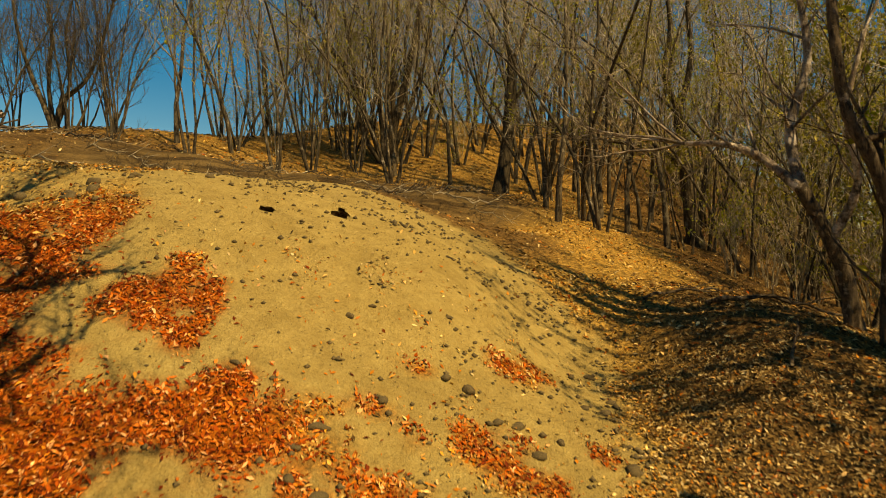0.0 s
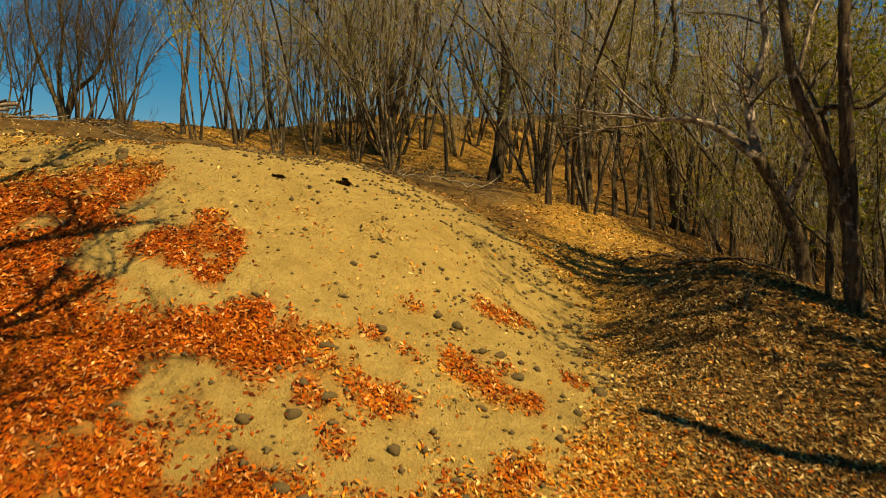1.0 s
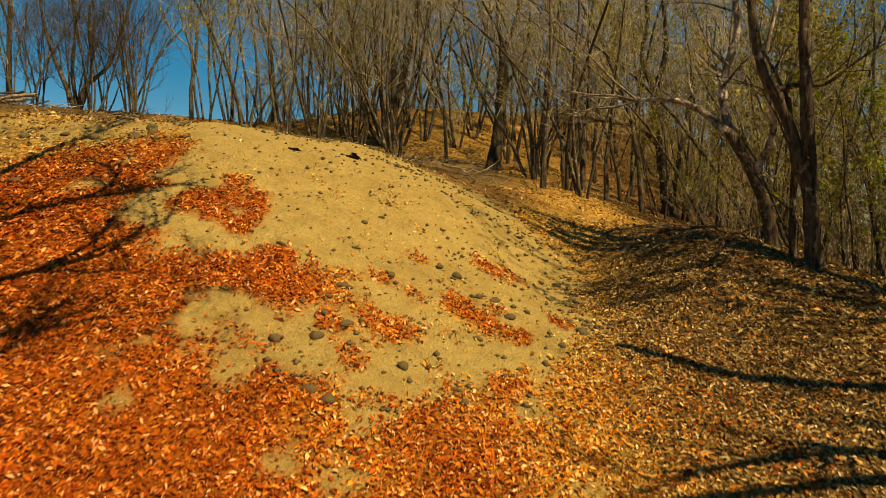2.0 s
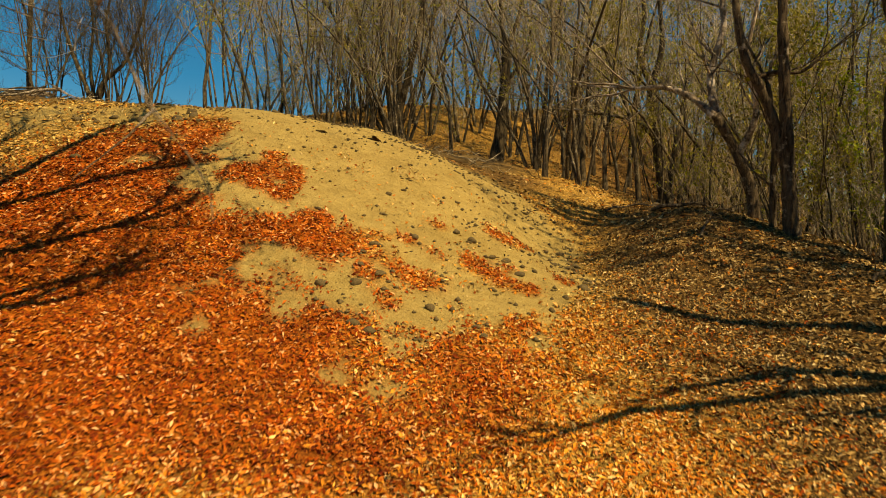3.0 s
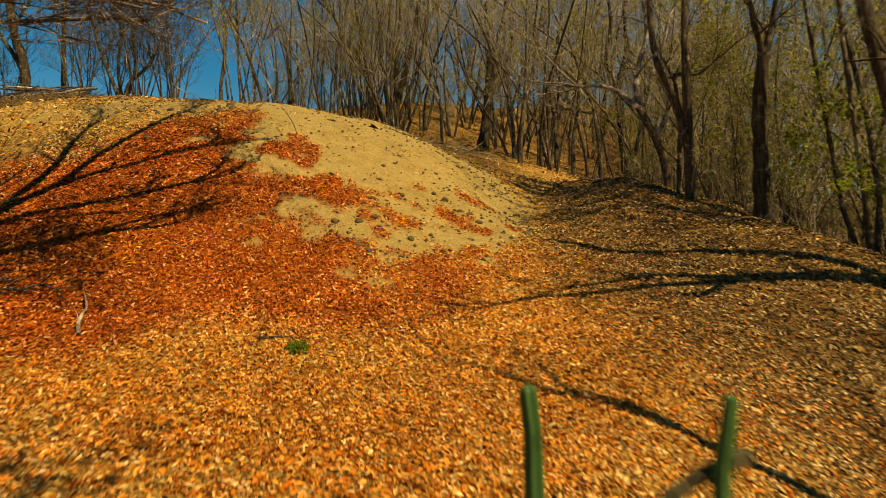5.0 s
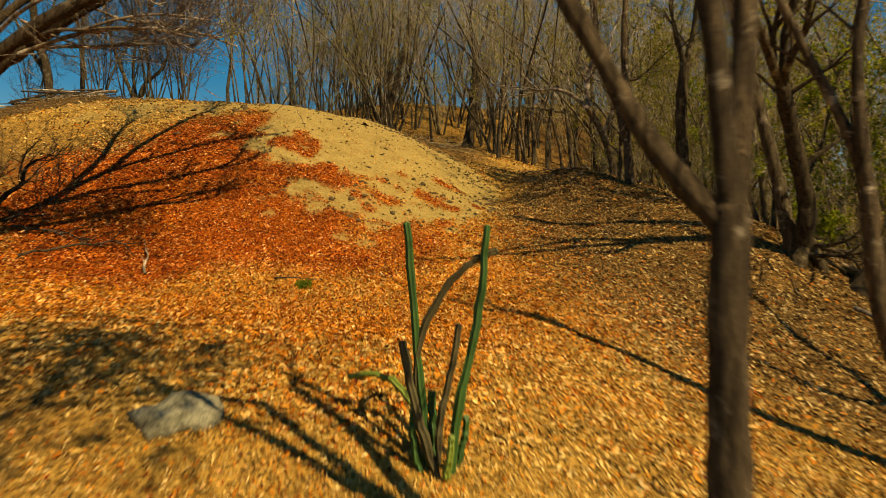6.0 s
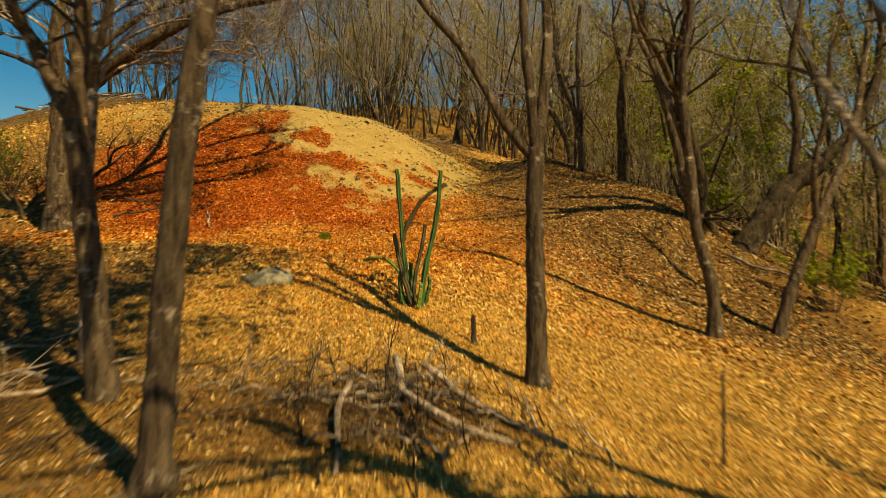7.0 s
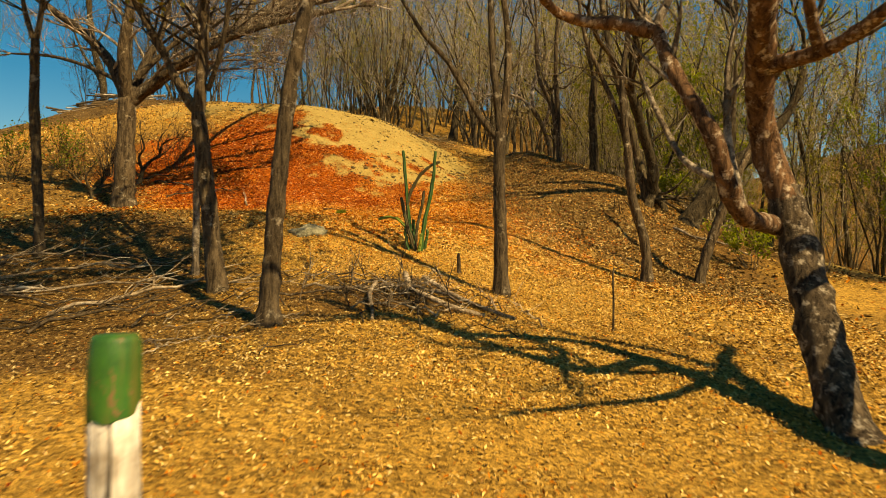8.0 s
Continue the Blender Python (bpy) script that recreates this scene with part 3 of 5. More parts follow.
def build_litter():
    groups = {"red": [], "orange": [], "tan": [], "brown": []}
    for x0, x1, y0, y1, per, size in [(-3.2, 3.2, -3.5, 7.0, 4300, 0.040), (-3.2, 3.2, -10.5, -3.5, 4000, 0.028), (-6, -3.2, -3.5, 7.0, 2500, 0.05), (3.2, 6, -3.5, 7.0, 2000, 0.05), (-6, -3.2, -11, -3.5, 1700, 0.042), (3.2, 6, -11, -3.5, 1700, 0.042), (-3.2, 3.2, -12.2, -10.5, 2600, 0.030), (-7, 7, 7.0, 9.5, 800, 0.055), (-13, -6, -9, 9.5, 170, 0.085), (6, 14, -9, 9.5, 120, 0.09),
                                      (-14, 13, 9.5, 20, 150, 0.06), (-15, 14, 20, 34, 50, 0.11), (-6, 7, -14.5, -12.2, 200, 0.05)]:
        x, y = scatter(x0, x1, y0, y1, per)
        sand, red, orange = bare_sand(x, y), redness(x, y), orangeness(x, y)
        clump = 0.5 + 0.5 * vnoise(x, y, 0.35, 21)
        keep = rng.random(len(x)) < (1 - sand) * (0.55 + 0.45 * clump) + sand * (0.016 + 0.24 * step(0.62, 0.97, 0.5 + 0.5 * vnoise(x, y, 0.22, 23)) * step(0.3, 0.8, 0.5 + 0.5 * vnoise(x, y, 1.3, 24)))
        keep &= rng.random(len(x)) > 0.93 * rough_shaded_ground(x, y)
        # thinner leaves under the trees, so that the soil darkened for shade shows
        keep &= rng.random(len(x)) > 0.55 * litter_and_shade(x, y)
        keep &= rng.random(len(x)) > 0.72 * (1 - step(-9.6, -7.9, y + 0.5 * vnoise(x, y, 0.9, 61)))
        keep &= rng.random(len(x)) > 0.85 * (1 - step(0.7, 1.2, np.hypot((x - 7.8) / 1.5, (y + 2.6) / 2.3) + 0.3 * vnoise(x, y, 0.8, 27)))
        pick = rng.random(len(x))
        is_red = keep & (pick < red * (0.90 + 0.2 * vnoise(x, y, 0.5, 22)) + 0.12 * orange + 0.01)
        is_orange = keep & ~is_red & (rng.random(len(x)) < (0.05 + 0.13 * step(-5, -2, y) + 0.25 * (1 - step(-10.5, -8.5, y)) + 0.72 * orange) * (1 - 0.75 * dull_and_shade(x, y)))
        dull = np.maximum(dull_and_shade(x, y), 0.6 * sand)
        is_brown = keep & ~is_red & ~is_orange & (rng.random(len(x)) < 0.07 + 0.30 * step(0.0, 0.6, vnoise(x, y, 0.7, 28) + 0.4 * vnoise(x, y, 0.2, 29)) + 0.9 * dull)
        is_tan = keep & ~is_red & ~is_orange & ~is_brown
        for key, m in (("red", is_red), ("orange", is_orange), ("tan", is_tan), ("brown", is_brown)):
            groups[key].append(leaves_at(x[m], y[m], size))
    for key, mat, name, label in (("red", LEAF_RED, "red_leaf_drift", "drift of rust-red dry leaves on the mound's slope"),
                                  ("orange", LEAF_ORANGE, "orange_leaf_litter", "orange dry leaves strewn below the mound"),
                                  ("tan", LEAF_TAN, "tan_leaf_litter", "tan dry leaves on the forest floor"),
                                  ("brown", LEAF_BROWN, "brown_leaf_litter", "brown and pale dry leaves under the trees")):
        vs, fs, off = [], [], 0
        for v, f in groups[key]:
            vs.append(v)
            fs.append(f + off)
            off += len(v)
        tagged(new(name, tri_mesh(name, np.concatenate(vs), np.concatenate(fs), mat)), label=label, category="fallen leaves", kind="stuff")


build_litter()


# ---- the trees that stand along the way ----
limb_tree("tree", 1.48, -5.13, [(0.08, 0.06, [(0, 0, 0), (-0.01, 0, 0.77), (-0.02, 0, 1.41), (0, 0, 1.83)]),
    (0.045, 0.02, [(-0.01, 0, 1.73), (-0.26, 0.1, 2.07), (-0.55, 0.2, 2.62), (-0.88, 0.3, 3.04), (-1.14, 0.4, 3.48)]),
    (0.045, 0.03, [(-0.01, 0, 1.79), (-0.05, 0, 2.25), (-0.1, 0, 2.76), (-0.12, 0, 3.53)]),
    (0.05, 0.03, [(0, 0, 1.79), (0.08, 0.1, 2.4), (0.1, 0.15, 2.93), (0.03, 0.2, 3.61)]),
    (0.03, 0.02, [(-0.12, 0, 3.5), (-0.2, -0.2, 3.9), (-0.1, -0.5, 4.3)]), (0.03, 0.02, [(0.03, 0.2, 3.6), (0.3, 0.1, 4.0), (0.5, -0.2, 4.3)])],
    foot_z=-0.07, twig=0.8, leafy=0, crown=0.6, depth=1, label="slender grey-brown tree with one low side limb, bare", category="tree")
limb_tree("tree", -0.68, -7.25, [(0.085, 0.05, [(0, 0, 0), (0.03, 0, 0.39), (0.07, 0, 0.96), (0.14, 0, 1.63), (0.23, 0, 2.2), (0.35, 0, 2.73), (0.46, 0, 3.26)]),
    (0.05, 0.02, [(0.45, 0, 3.2), (0.5, 0.3, 4.6), (0.4, 0.7, 6.4)]), (0.05, 0.02, [(0.45, 0, 3.2), (0.1, -0.2, 4.4), (-0.5, -0.4, 5.6), (-0.7, -0.4, 6.8)]), (0.04, 0.02, [(0.45, 0, 3.2), (0.0, 0.4, 4.8), (-0.6, 0.7, 6.4), (-0.8, 0.8, 7.6)]),
    (0.05, 0.02, [(0.45, 0, 3.2), (-0.3, 0.2, 3.9), (-1.2, 0.4, 4.6), (-2.0, 0.5, 5.2)]), (0.05, 0.02, [(0.45, 0, 3.2), (-0.1, -0.7, 4.0), (-0.8, -1.5, 4.6), (-1.6, -2.2, 5.2)]),
    (0.05, 0.02, [(0.45, 0, 3.2), (0.9, -0.4, 4.0), (1.3, -0.7, 4.6), (2.0, -0.9, 5.2)]), (0.05, 0.02, [(0.45, 0, 3.2), (1.0, 0.3, 4.2), (1.5, 0.5, 4.9), (2.1, 0.7, 5.5)]), (0.05, 0.02, [(0.45, 0, 3.2), (0.5, -0.7, 4.1), (0.4, -1.6, 4.8)]),
    (0.05, 0.02, [(0.45, 0, 3.2), (0.1, 0.8, 4.1), (-0.4, 1.6, 4.8), (-0.8, 2.4, 5.4)])],
    foot_z=-0.16, twig=1.9, leafy=6, crown=1.5, leaf_from=3.1, leaf_size=0.11, foliage=FOLIAGE_DRY, label="dark slanting slender tree with a plain trunk", category="tree")
limb_tree("tree", -1.44, -6.1, [(0.09, 0.07, [(0, 0, 0), (-0.07, 0, 0.66), (-0.13, 0, 1.23), (-0.2, 0, 1.79)]),
    (0.05, 0.03, [(-0.19, 0, 1.76), (-0.42, 0.1, 2.1), (-0.64, 0.15, 2.51), (-0.91, 0.2, 2.99), (-1.09, 0.3, 3.44)]),
    (0.06, 0.035, [(-0.2, 0, 1.76), (-0.15, 0, 2.36), (-0.13, 0, 2.92), (-0.2, 0, 3.43)]),
    (0.03, 0.015, [(-0.1, 0, 2.02), (0.09, -0.2, 2.36), (0.19, -0.3, 2.76), (0.26, -0.4, 3.1)]),
    (0.04, 0.02, [(-0.2, 0, 3.4), (-0.4, 0.2, 4.6), (-0.8, 0.3, 6.0), (-0.9, 0.2, 7.2)]), (0.04, 0.02, [(-0.2, 0, 3.4), (-0.5, -0.4, 4.4), (-0.9, -0.8, 5.4)]), (0.04, 0.02, [(-0.2, 0, 3.4), (0, 0.3, 4.8), (0.1, 0.6, 6.4)])],
    foot_z=0, twig=1.5, leafy=4, crown=1.4, leaf_from=3.2, leaf_size=0.11, foliage=FOLIAGE_DRY, label="grey forked tree with three bare limbs", category="tree")
limb_tree("tree", -1.86, -5.5, [(0.04, 0.03, [(0, 0, 0), (0.01, 0, 0.64), (0.02, 0, 1.25), (0.06, 0, 1.98), (0.02, 0, 2.72), (0.1, 0, 3.33)])],
    foot_z=0.05, twig=0.8, leafy=0, crown=1.0, bark=BARK_PALE, label="thin pale sapling beside a forked tree", category="tree")
limb_tree("tree", -5.25, 0.7, [(0.19, 0.16, [(0, 0, 0), (0.02, 0, 0.87), (0.07, 0, 2.01)]),
    (0.12, 0.05, [(0.06, 0, 1.96), (-0.33, 0.2, 2.72), (-1, 0.5, 3.42), (-1.8, 0.7, 4), (-2.75, 1, 4.74)]),
    (0.12, 0.06, [(0.07, 0, 1.96), (0.1, -0.3, 2.86), (0.29, -0.4, 3.79), (0.26, -0.5, 4.7)]),
    (0.1, 0.05, [(0.1, 0, 1.96), (0.25, 0.4, 2.83), (0.5, 0.6, 3.51), (0.61, 0.8, 4.44)]),
    (0.06, 0.02, [(0.27, 0, 2.45), (0.83, 0.1, 3.03), (1.45, 0.2, 3.5), (2.31, 0.3, 3.72), (3.45, 0.5, 3.91)]),
    (0.05, 0.02, [(-0.06, 0.2, 2.33), (-1.12, 1, 2.87), (-2.09, 1.4, 3.21), (-3.32, 2, 3.44)]),
    (0.14, 0.05, [(0.1, 0, 1.95), (0.9, 0.2, 2.65), (1.71, 0.46, 3.32), (2.39, 1.85, 4.37), (3.16, 2.31, 4.77), (3.95, 2.62, 5.1)]),
    (0.075, 0.035, [(2.3, 1.7, 4.25), (2.36, 2.92, 4.99), (2.94, 3.94, 5.78), (3.3, 4.23, 6.1)]), (0.07, 0.03, [(1.9, 0.9, 3.65), (1.88, 2.43, 4.7), (1.77, 3.29, 5.29), (1.76, 3.81, 5.61)]),
    (0.09, 0.045, [(1.71, 0.46, 3.32), (2.7, 0.65, 3.8), (3.54, 0.8, 4.17), (4.25, 1.25, 4.45)]), (0.09, 0.05, [(0.1, 0, 1.95), (1.3, -0.2, 2.75), (2.52, -0.28, 3.28), (3.49, 0.01, 3.62), (4.02, 0.17, 3.8)]),
    (0.04, 0.02, [(3.49, 0.01, 3.62), (4.18, 0.48, 3.96), (4.8, 0.8, 4.1)]),
    (0.03, 0.01, [(0.9, 0.1, 2.5), (1.7, 0.0, 2.72), (2.5, 0.1, 2.8), (3.2, 0.2, 2.72)]), (0.028, 0.01, [(0.5, -0.1, 2.3), (1.2, -0.5, 2.75), (2.0, -0.7, 3.0), (2.9, -0.7, 3.05)]), (0.025, 0.01, [(-0.2, 0, 2.6), (0.4, -0.4, 3.2), (1.3, -0.5, 3.45), (2.2, -0.3, 3.5)]),
    (0.028, 0.012, [(0.44, 0.10, 2.39), (0.87, 0.20, 2.57), (1.15, 0.30, 2.64), (1.86, 0.35, 2.67), (2.41, 0.40, 2.71), (2.81, 0.40, 2.69)]),
    (0.025, 0.01, [(0.86, -0.10, 2.55), (1.45, -0.20, 2.68), (1.77, -0.20, 2.69), (2.24, -0.20, 2.72), (2.62, -0.10, 2.71), (2.96, 0.00, 2.66)]),
    (0.02, 0.01, [(0.87, 0.20, 2.92), (1.21, 0.20, 2.76), (1.52, 0.25, 2.64), (1.77, 0.30, 2.62)]),
    (0.02, 0.01, [(1.43, 0.40, 3.22), (2.01, 0.40, 2.98), (2.54, 0.50, 2.96), (3.27, 0.60, 2.73)]),
    (0.018, 0.008, [(1.77, -0.20, 2.69), (2.27, -0.25, 2.81), (2.76, -0.30, 2.83), (3.23, -0.30, 2.76)])],
    foot_z=1.38, twig=1.6, leafy=0, crown=1.05, depth=3, twig_bark=BARK_PALE, label="stout spreading tree with bare branching crown on the slope", category="tree")
limb_tree("tree", -3.86, -4.86, [(0.062, 0.05, [(0, 0, 0), (-0.04, 0, 1), (-0.08, 0, 1.98), (-0.07, 0, 2.71)]),
    (0.035, 0.02, [(-0.07, 0, 2.65), (-0.19, 0, 3.04), (-0.28, 0, 3.57)]),
    (0.04, 0.02, [(-0.07, 0, 2.68), (0.01, 0, 3.11), (-0.01, 0, 3.7)])],
    foot_z=0.18, twig=1.2, leafy=6, crown=1.2, leaf_from=3.5, foliage=FOLIAGE_DRY, label="thin forked tree with bare twigs", category="tree")
limb_tree("tree", 4.03, -2.1, [(0.08, 0.065, [(0, 0, 0), (-0.03, 0, 0.56), (-0.22, 0, 1.26), (-0.3, 0, 2.1)]),
    (0.05, 0.025, [(-0.3, 0, 2.06), (-0.43, 0.1, 2.61), (-0.65, 0.3, 3.28), (-0.88, 0.4, 3.94), (-0.99, 0.5, 4.9)]),
    (0.055, 0.03, [(-0.3, 0, 2.1), (-0.38, 0, 3.03), (-0.27, 0, 3.91), (-0.32, 0, 4.71)])],
    foot_z=-0.01, twig=0.6, leafy=0, crown=1.1, label="thin bent brown tree on the leafy slope", category="tree")
limb_tree("tree", 4.98, -1.7, [(0.085, 0.07, [(0, 0, 0), (0.11, 0, 0.44), (0.28, 0, 0.93), (0.53, 0, 1.57)]),
    (0.06, 0.04, [(0.53, 0, 1.54), (0.93, 0.2, 2.24), (1.17, 0.3, 2.84), (1.41, 0.5, 3.7)]),
    (0.045, 0.03, [(0.49, 0, 1.5), (0.36, -0.2, 2.12), (0.46, -0.3, 2.79), (0.46, -0.4, 3.52)])],
    foot_z=-0.15, twig=0.7, leafy=0, crown=1.2, label="leaning dark tree with a curved trunk", category="tree")
limb_tree("tree", 5.36, 2.4, [(0.1, 0.06, [(0, 0, 0), (-0.15, 0, 0.83), (-0.44, 0, 2.03), (-0.7, 0, 2.95), (-0.88, 0, 3.79), (-0.99, 0, 4.62)]),
    (0.13, 0.09, [(0.06, 0, -0.05), (0.04, -0.3, 0.71), (-0.25, -0.55, 1.49), (-0.57, -0.9, 2.19)]),
    (0.06, 0.04, [(-0.55, -0.88, 2.11), (-1.02, -1.3, 2.75), (-1.42, -1.6, 3.12), (-1.7, -2.0, 3.57)]),
    (0.06, 0.04, [(-0.55, -0.88, 2.11), (-0.62, -1.1, 2.81), (-0.58, -1.4, 3.43), (-0.8, -1.7, 3.85)]),
    (0.14, 0.09, [(0.1, -0.02, 0.4), (0.04, -0.12, 0.12), (-0.04, -0.2, -0.08), (-0.12, -0.26, -0.25)]), (0.12, 0.07, [(0.12, 0.0, 0.35), (0.24, -0.1, 0.1), (0.34, -0.2, -0.2)])],
    foot_z=1.48, twig=0.8, leafy=0, crown=0.9, bark=BARK_TRUNK, foot_bark=BARK_WOODS, label="double-stemmed grey tree on the berm", category="tree")
limb_tree("tree", 6.1, 2.05, [(0.24, 0.18, [(0, 0, 0), (0.34, 0, 0.5), (0.89, 0.1, 1.21), (1.5, 0.2, 1.63)]),
    (0.12, 0.07, [(1.4, 0.2, 1.53), (2.08, 0.3, 2.16), (2.61, 0.4, 3.01), (2.83, 0.5, 4.07)]),
    (0.09, 0.05, [(0.94, 0.1, 1.27), (1, 0, 2.21), (0.9, 0, 3.32), (1.11, 0, 4.52)]),
    # upper limbs out of view, added with their leaves to shade the berm
    (0.05, 0.025, [(1.1, 0, 4.5), (0.9, 0.5, 5.3), (0.4, 1.0, 5.9), (0.0, 1.4, 6.3)]), (0.05, 0.025, [(1.1, 0, 4.5), (1.1, 1.0, 5.4), (0.8, 1.8, 6.3)]), (0.04, 0.02, [(1.1, 0, 4.5), (0.9, 0.4, 5.4), (0.5, 0.8, 6.2)]), (0.04, 0.02, [(1.1, 0, 4.5), (0.5, 0.3, 5.2), (-0.2, 0.7, 5.9)])],
    foot_z=0.92, twig=0.7, leafy=4, crown=0.9, leaf_from=4.6, leaf_size=0.11, bark=BARK_TRUNK, label="thick dark leaning tree at the forest edge", category="tree")
random.seed(31)
limb_tree("tree", 3.25, -9.2, [(0.15, 0.12, [(0, 0, 0), (-0.01, 0.35, 0.4), (0.02, 0.65, 0.87), (0.02, 0.9, 1.37), (-0.01, 1.05, 1.74)]),
    (0.105, 0.085, [(-0.01, 1.00, 1.66), (-0.12, 1.10, 2.12), (-0.26, 0.85, 2.55), (-0.42, 0.45, 2.92), (-0.49, 0.30, 3.19)]),
    (0.072, 0.05, [(-0.08, 1.00, 1.49), (-0.47, 0.62, 1.54), (-0.63, 0.50, 1.73), (-0.75, 0.45, 2.05), (-0.92, 0.60, 2.45), (-1.01, 0.80, 2.84)]),
    (0.055, 0.03, [(-1.01, 0.78, 2.81), (-1.23, 0.85, 2.89), (-1.43, 0.90, 2.92), (-1.66, 0.85, 2.96), (-1.81, 0.70, 3.04)]),
    (0.06, 0.035, [(-0.24, 0.80, 2.58), (-0.10, 0.45, 2.57), (-0.05, 0.20, 2.58), (0.03, -0.10, 2.67), (0.07, -0.30, 2.75)]),
    (0.045, 0.03, [(-0.09, 0.37, 2.58), (-0.20, 0.25, 2.70), (-0.32, 0.10, 2.86)]),
    (0.03, 0.028, [(-0.47, 0.62, 1.54), (-0.48, 0.85, 2.04), (-0.43, 1.00, 2.38)]),
    (0.03, 0.015, [(-1.01, 0.78, 2.81), (-1.08, 0.90, 3.01), (-1.19, 1.00, 3.25)]),
    (0.03, 0.02, [(-0.64, 0.50, 1.75), (-0.72, 1.00, 1.94), (-0.76, 1.35, 2.24), (-0.82, 1.70, 2.67)]),
    (0.055, 0.02, [(-0.49, 0.30, 3.19), (-0.59, 0.15, 3.99), (-0.39, -0.20, 4.79)]), (0.034, 0.015, [(-0.55, 0.2, 3.7), (-1.1, -0.1, 4.3), (-1.7, -0.5, 4.7), (-2.4, -0.8, 5.0)]), (0.034, 0.015, [(-0.52, 0.05, 4.2), (-0.9, -0.6, 4.6), (-1.4, -1.2, 4.9), (-2.1, -1.7, 5.2)])],
    foot_z=-0.92, twig=0.6, leafy=0, crown=0.7, bark=BARK_MOTTLED, limb_bark=BARK_RED, twig_bark=BARK_PALE, knots=0.2, label="gnarled thick tree with crooked limbs and patchy bark", category="tree")
limb_tree("tree", 4.06, 7.16, [(0.085, 0.06, [(0, 0, 0), (-0.1, 0, 0.54), (-0.32, 0, 1.06), (-0.56, 0, 1.46)]),
    (0.055, 0.025, [(-0.56, 0, 1.43), (-0.78, 0.3, 1.76), (-1.09, 0.5, 1.93), (-1.4, 0.9, 2)]),
    (0.06, 0.03, [(-0.52, 0, 1.38), (-0.5, 0.3, 2.05), (-0.32, 0.3, 2.78), (-0.38, 0.4, 3.56)]),
    (0.05, 0.02, [(-0.25, 0, 0.9), (-0.09, -0.2, 1.46), (-0.25, -0.3, 2.13), (-0.14, -0.4, 2.87)])],
    foot_z=3.07, twig=1.6, leafy=0, crown=1.2, bark=BARK, limb_bark=BARK_PALE, twig_bark=BARK_PALE, label="pale-patched tree arching over the leafy berm", category="tree")
limb_tree("tree", 4.17, 6.42, [(0.09, 0.072, [(0, 0, 0), (-0.03, 0, 0.5), (-0.05, 0, 1.04), (-0.08, 0, 1.67)]),
    (0.068, 0.05, [(-0.08, 0, 1.6), (-0.1, 0, 2.3), (-0.11, 0, 2.92), (-0.05, 0, 3.9)]),
    (0.072, 0.042, [(-0.05, 0, 0.75), (-0.13, 0.05, 1.1), (-0.2, 0.1, 1.48), (-0.36, 0.1, 1.86), (-0.52, 0.15, 2.23), (-0.61, 0.2, 2.92), (-0.6, 0.3, 3.7)]),
    (0.045, 0.03, [(-0.11, 0.25, -0.1), (-0.12, 0.25, 0.6), (-0.11, 0.22, 1.2), (-0.2, 0.2, 1.9)]),
    (0.03, 0.015, [(-0.4, 0.1, 1.95), (-0.2, 0.1, 2.02), (0.1, 0, 2.0), (0.3, -0.1, 2.15)])],
    twig=1.0, leafy=1, leaf_size=0.1, crown=1.2, label="forked dark tree on the shaded berm", category="tree")
limb_tree("tree", 4.91, 5.5, [(0.12, 0.09, [(0, 0, 0), (-0.03, 0, 0.8), (-0.05, 0, 1.67), (0.02, 0, 2.48)]),
    (0.06, 0.03, [(0.02, 0, 2.41), (-0.12, 0, 2.89), (-0.25, 0, 3.56)]),
    (0.06, 0.03, [(0.01, 0, 2.41), (0.15, 0, 2.96), (0.22, 0, 3.56)])],
    twig=0.8, leafy=0, crown=1.3, bark=BARK_TRUNK, label="upright dark tree at the forest edge", category="tree")
limb_tree("tree", 6.1, 17.6, [(0.182, 0.126, [(0, 0, 0), (-0.15, 0, 1.08), (-0.29, 0, 2.32), (-0.43, 0, 3.43)]),
    (0.084, 0.042, [(0.03, 0, 0.04), (0.17, 0, 1.08), (0.52, 0.42, 2.39), (0.85, 0.56, 3.84)]),
    (0.084, 0.042, [(-0.39, 0, 3.29), (-0.74, 0, 4.12), (-0.6, 0, 5.24), (-0.74, 0, 6.34)]),
    (0.084, 0.042, [(-0.41, 0, 3.29), (-0.11, 0, 4.4), (-0.18, 0, 5.78), (-0.04, 0, 6.89)]),
    (0.070, 0.035, [(-0.24, 0, 1.76), (-0.99, -0.42, 2.25), (-2.17, -0.84, 2.39)])],
    twig=1.3, leafy=2, crown=1.5, bark=BARK_TRUNK, twig_bark=BARK_FAR, label="several-stemmed tree beside the clearing", category="tree")
limb_tree("tree", 1.56, 19.8, [(0.192, 0.128, [(0, 0, 0), (0.17, 0, 1.25), (0.29, 0, 2.71), (0.33, 0, 3.67)]),
    (0.077, 0.038, [(0.32, 0, 3.52), (0.69, 0, 4.48), (0.93, 0, 5.94)]),
    (0.077, 0.038, [(0.31, 0, 3.52), (0.13, 0, 4.81), (0.29, 0, 6.43)]),
    (0.064, 0.026, [(0.26, 0, 2.39), (0.93, 0, 3.35), (1.1, 0, 4.65)])],
    twig=1.4, leafy=2, crown=1.6, bark=BARK_TRUNK, twig_bark=BARK_FAR, label="dark forked tree at the foot of the hill", category="tree")
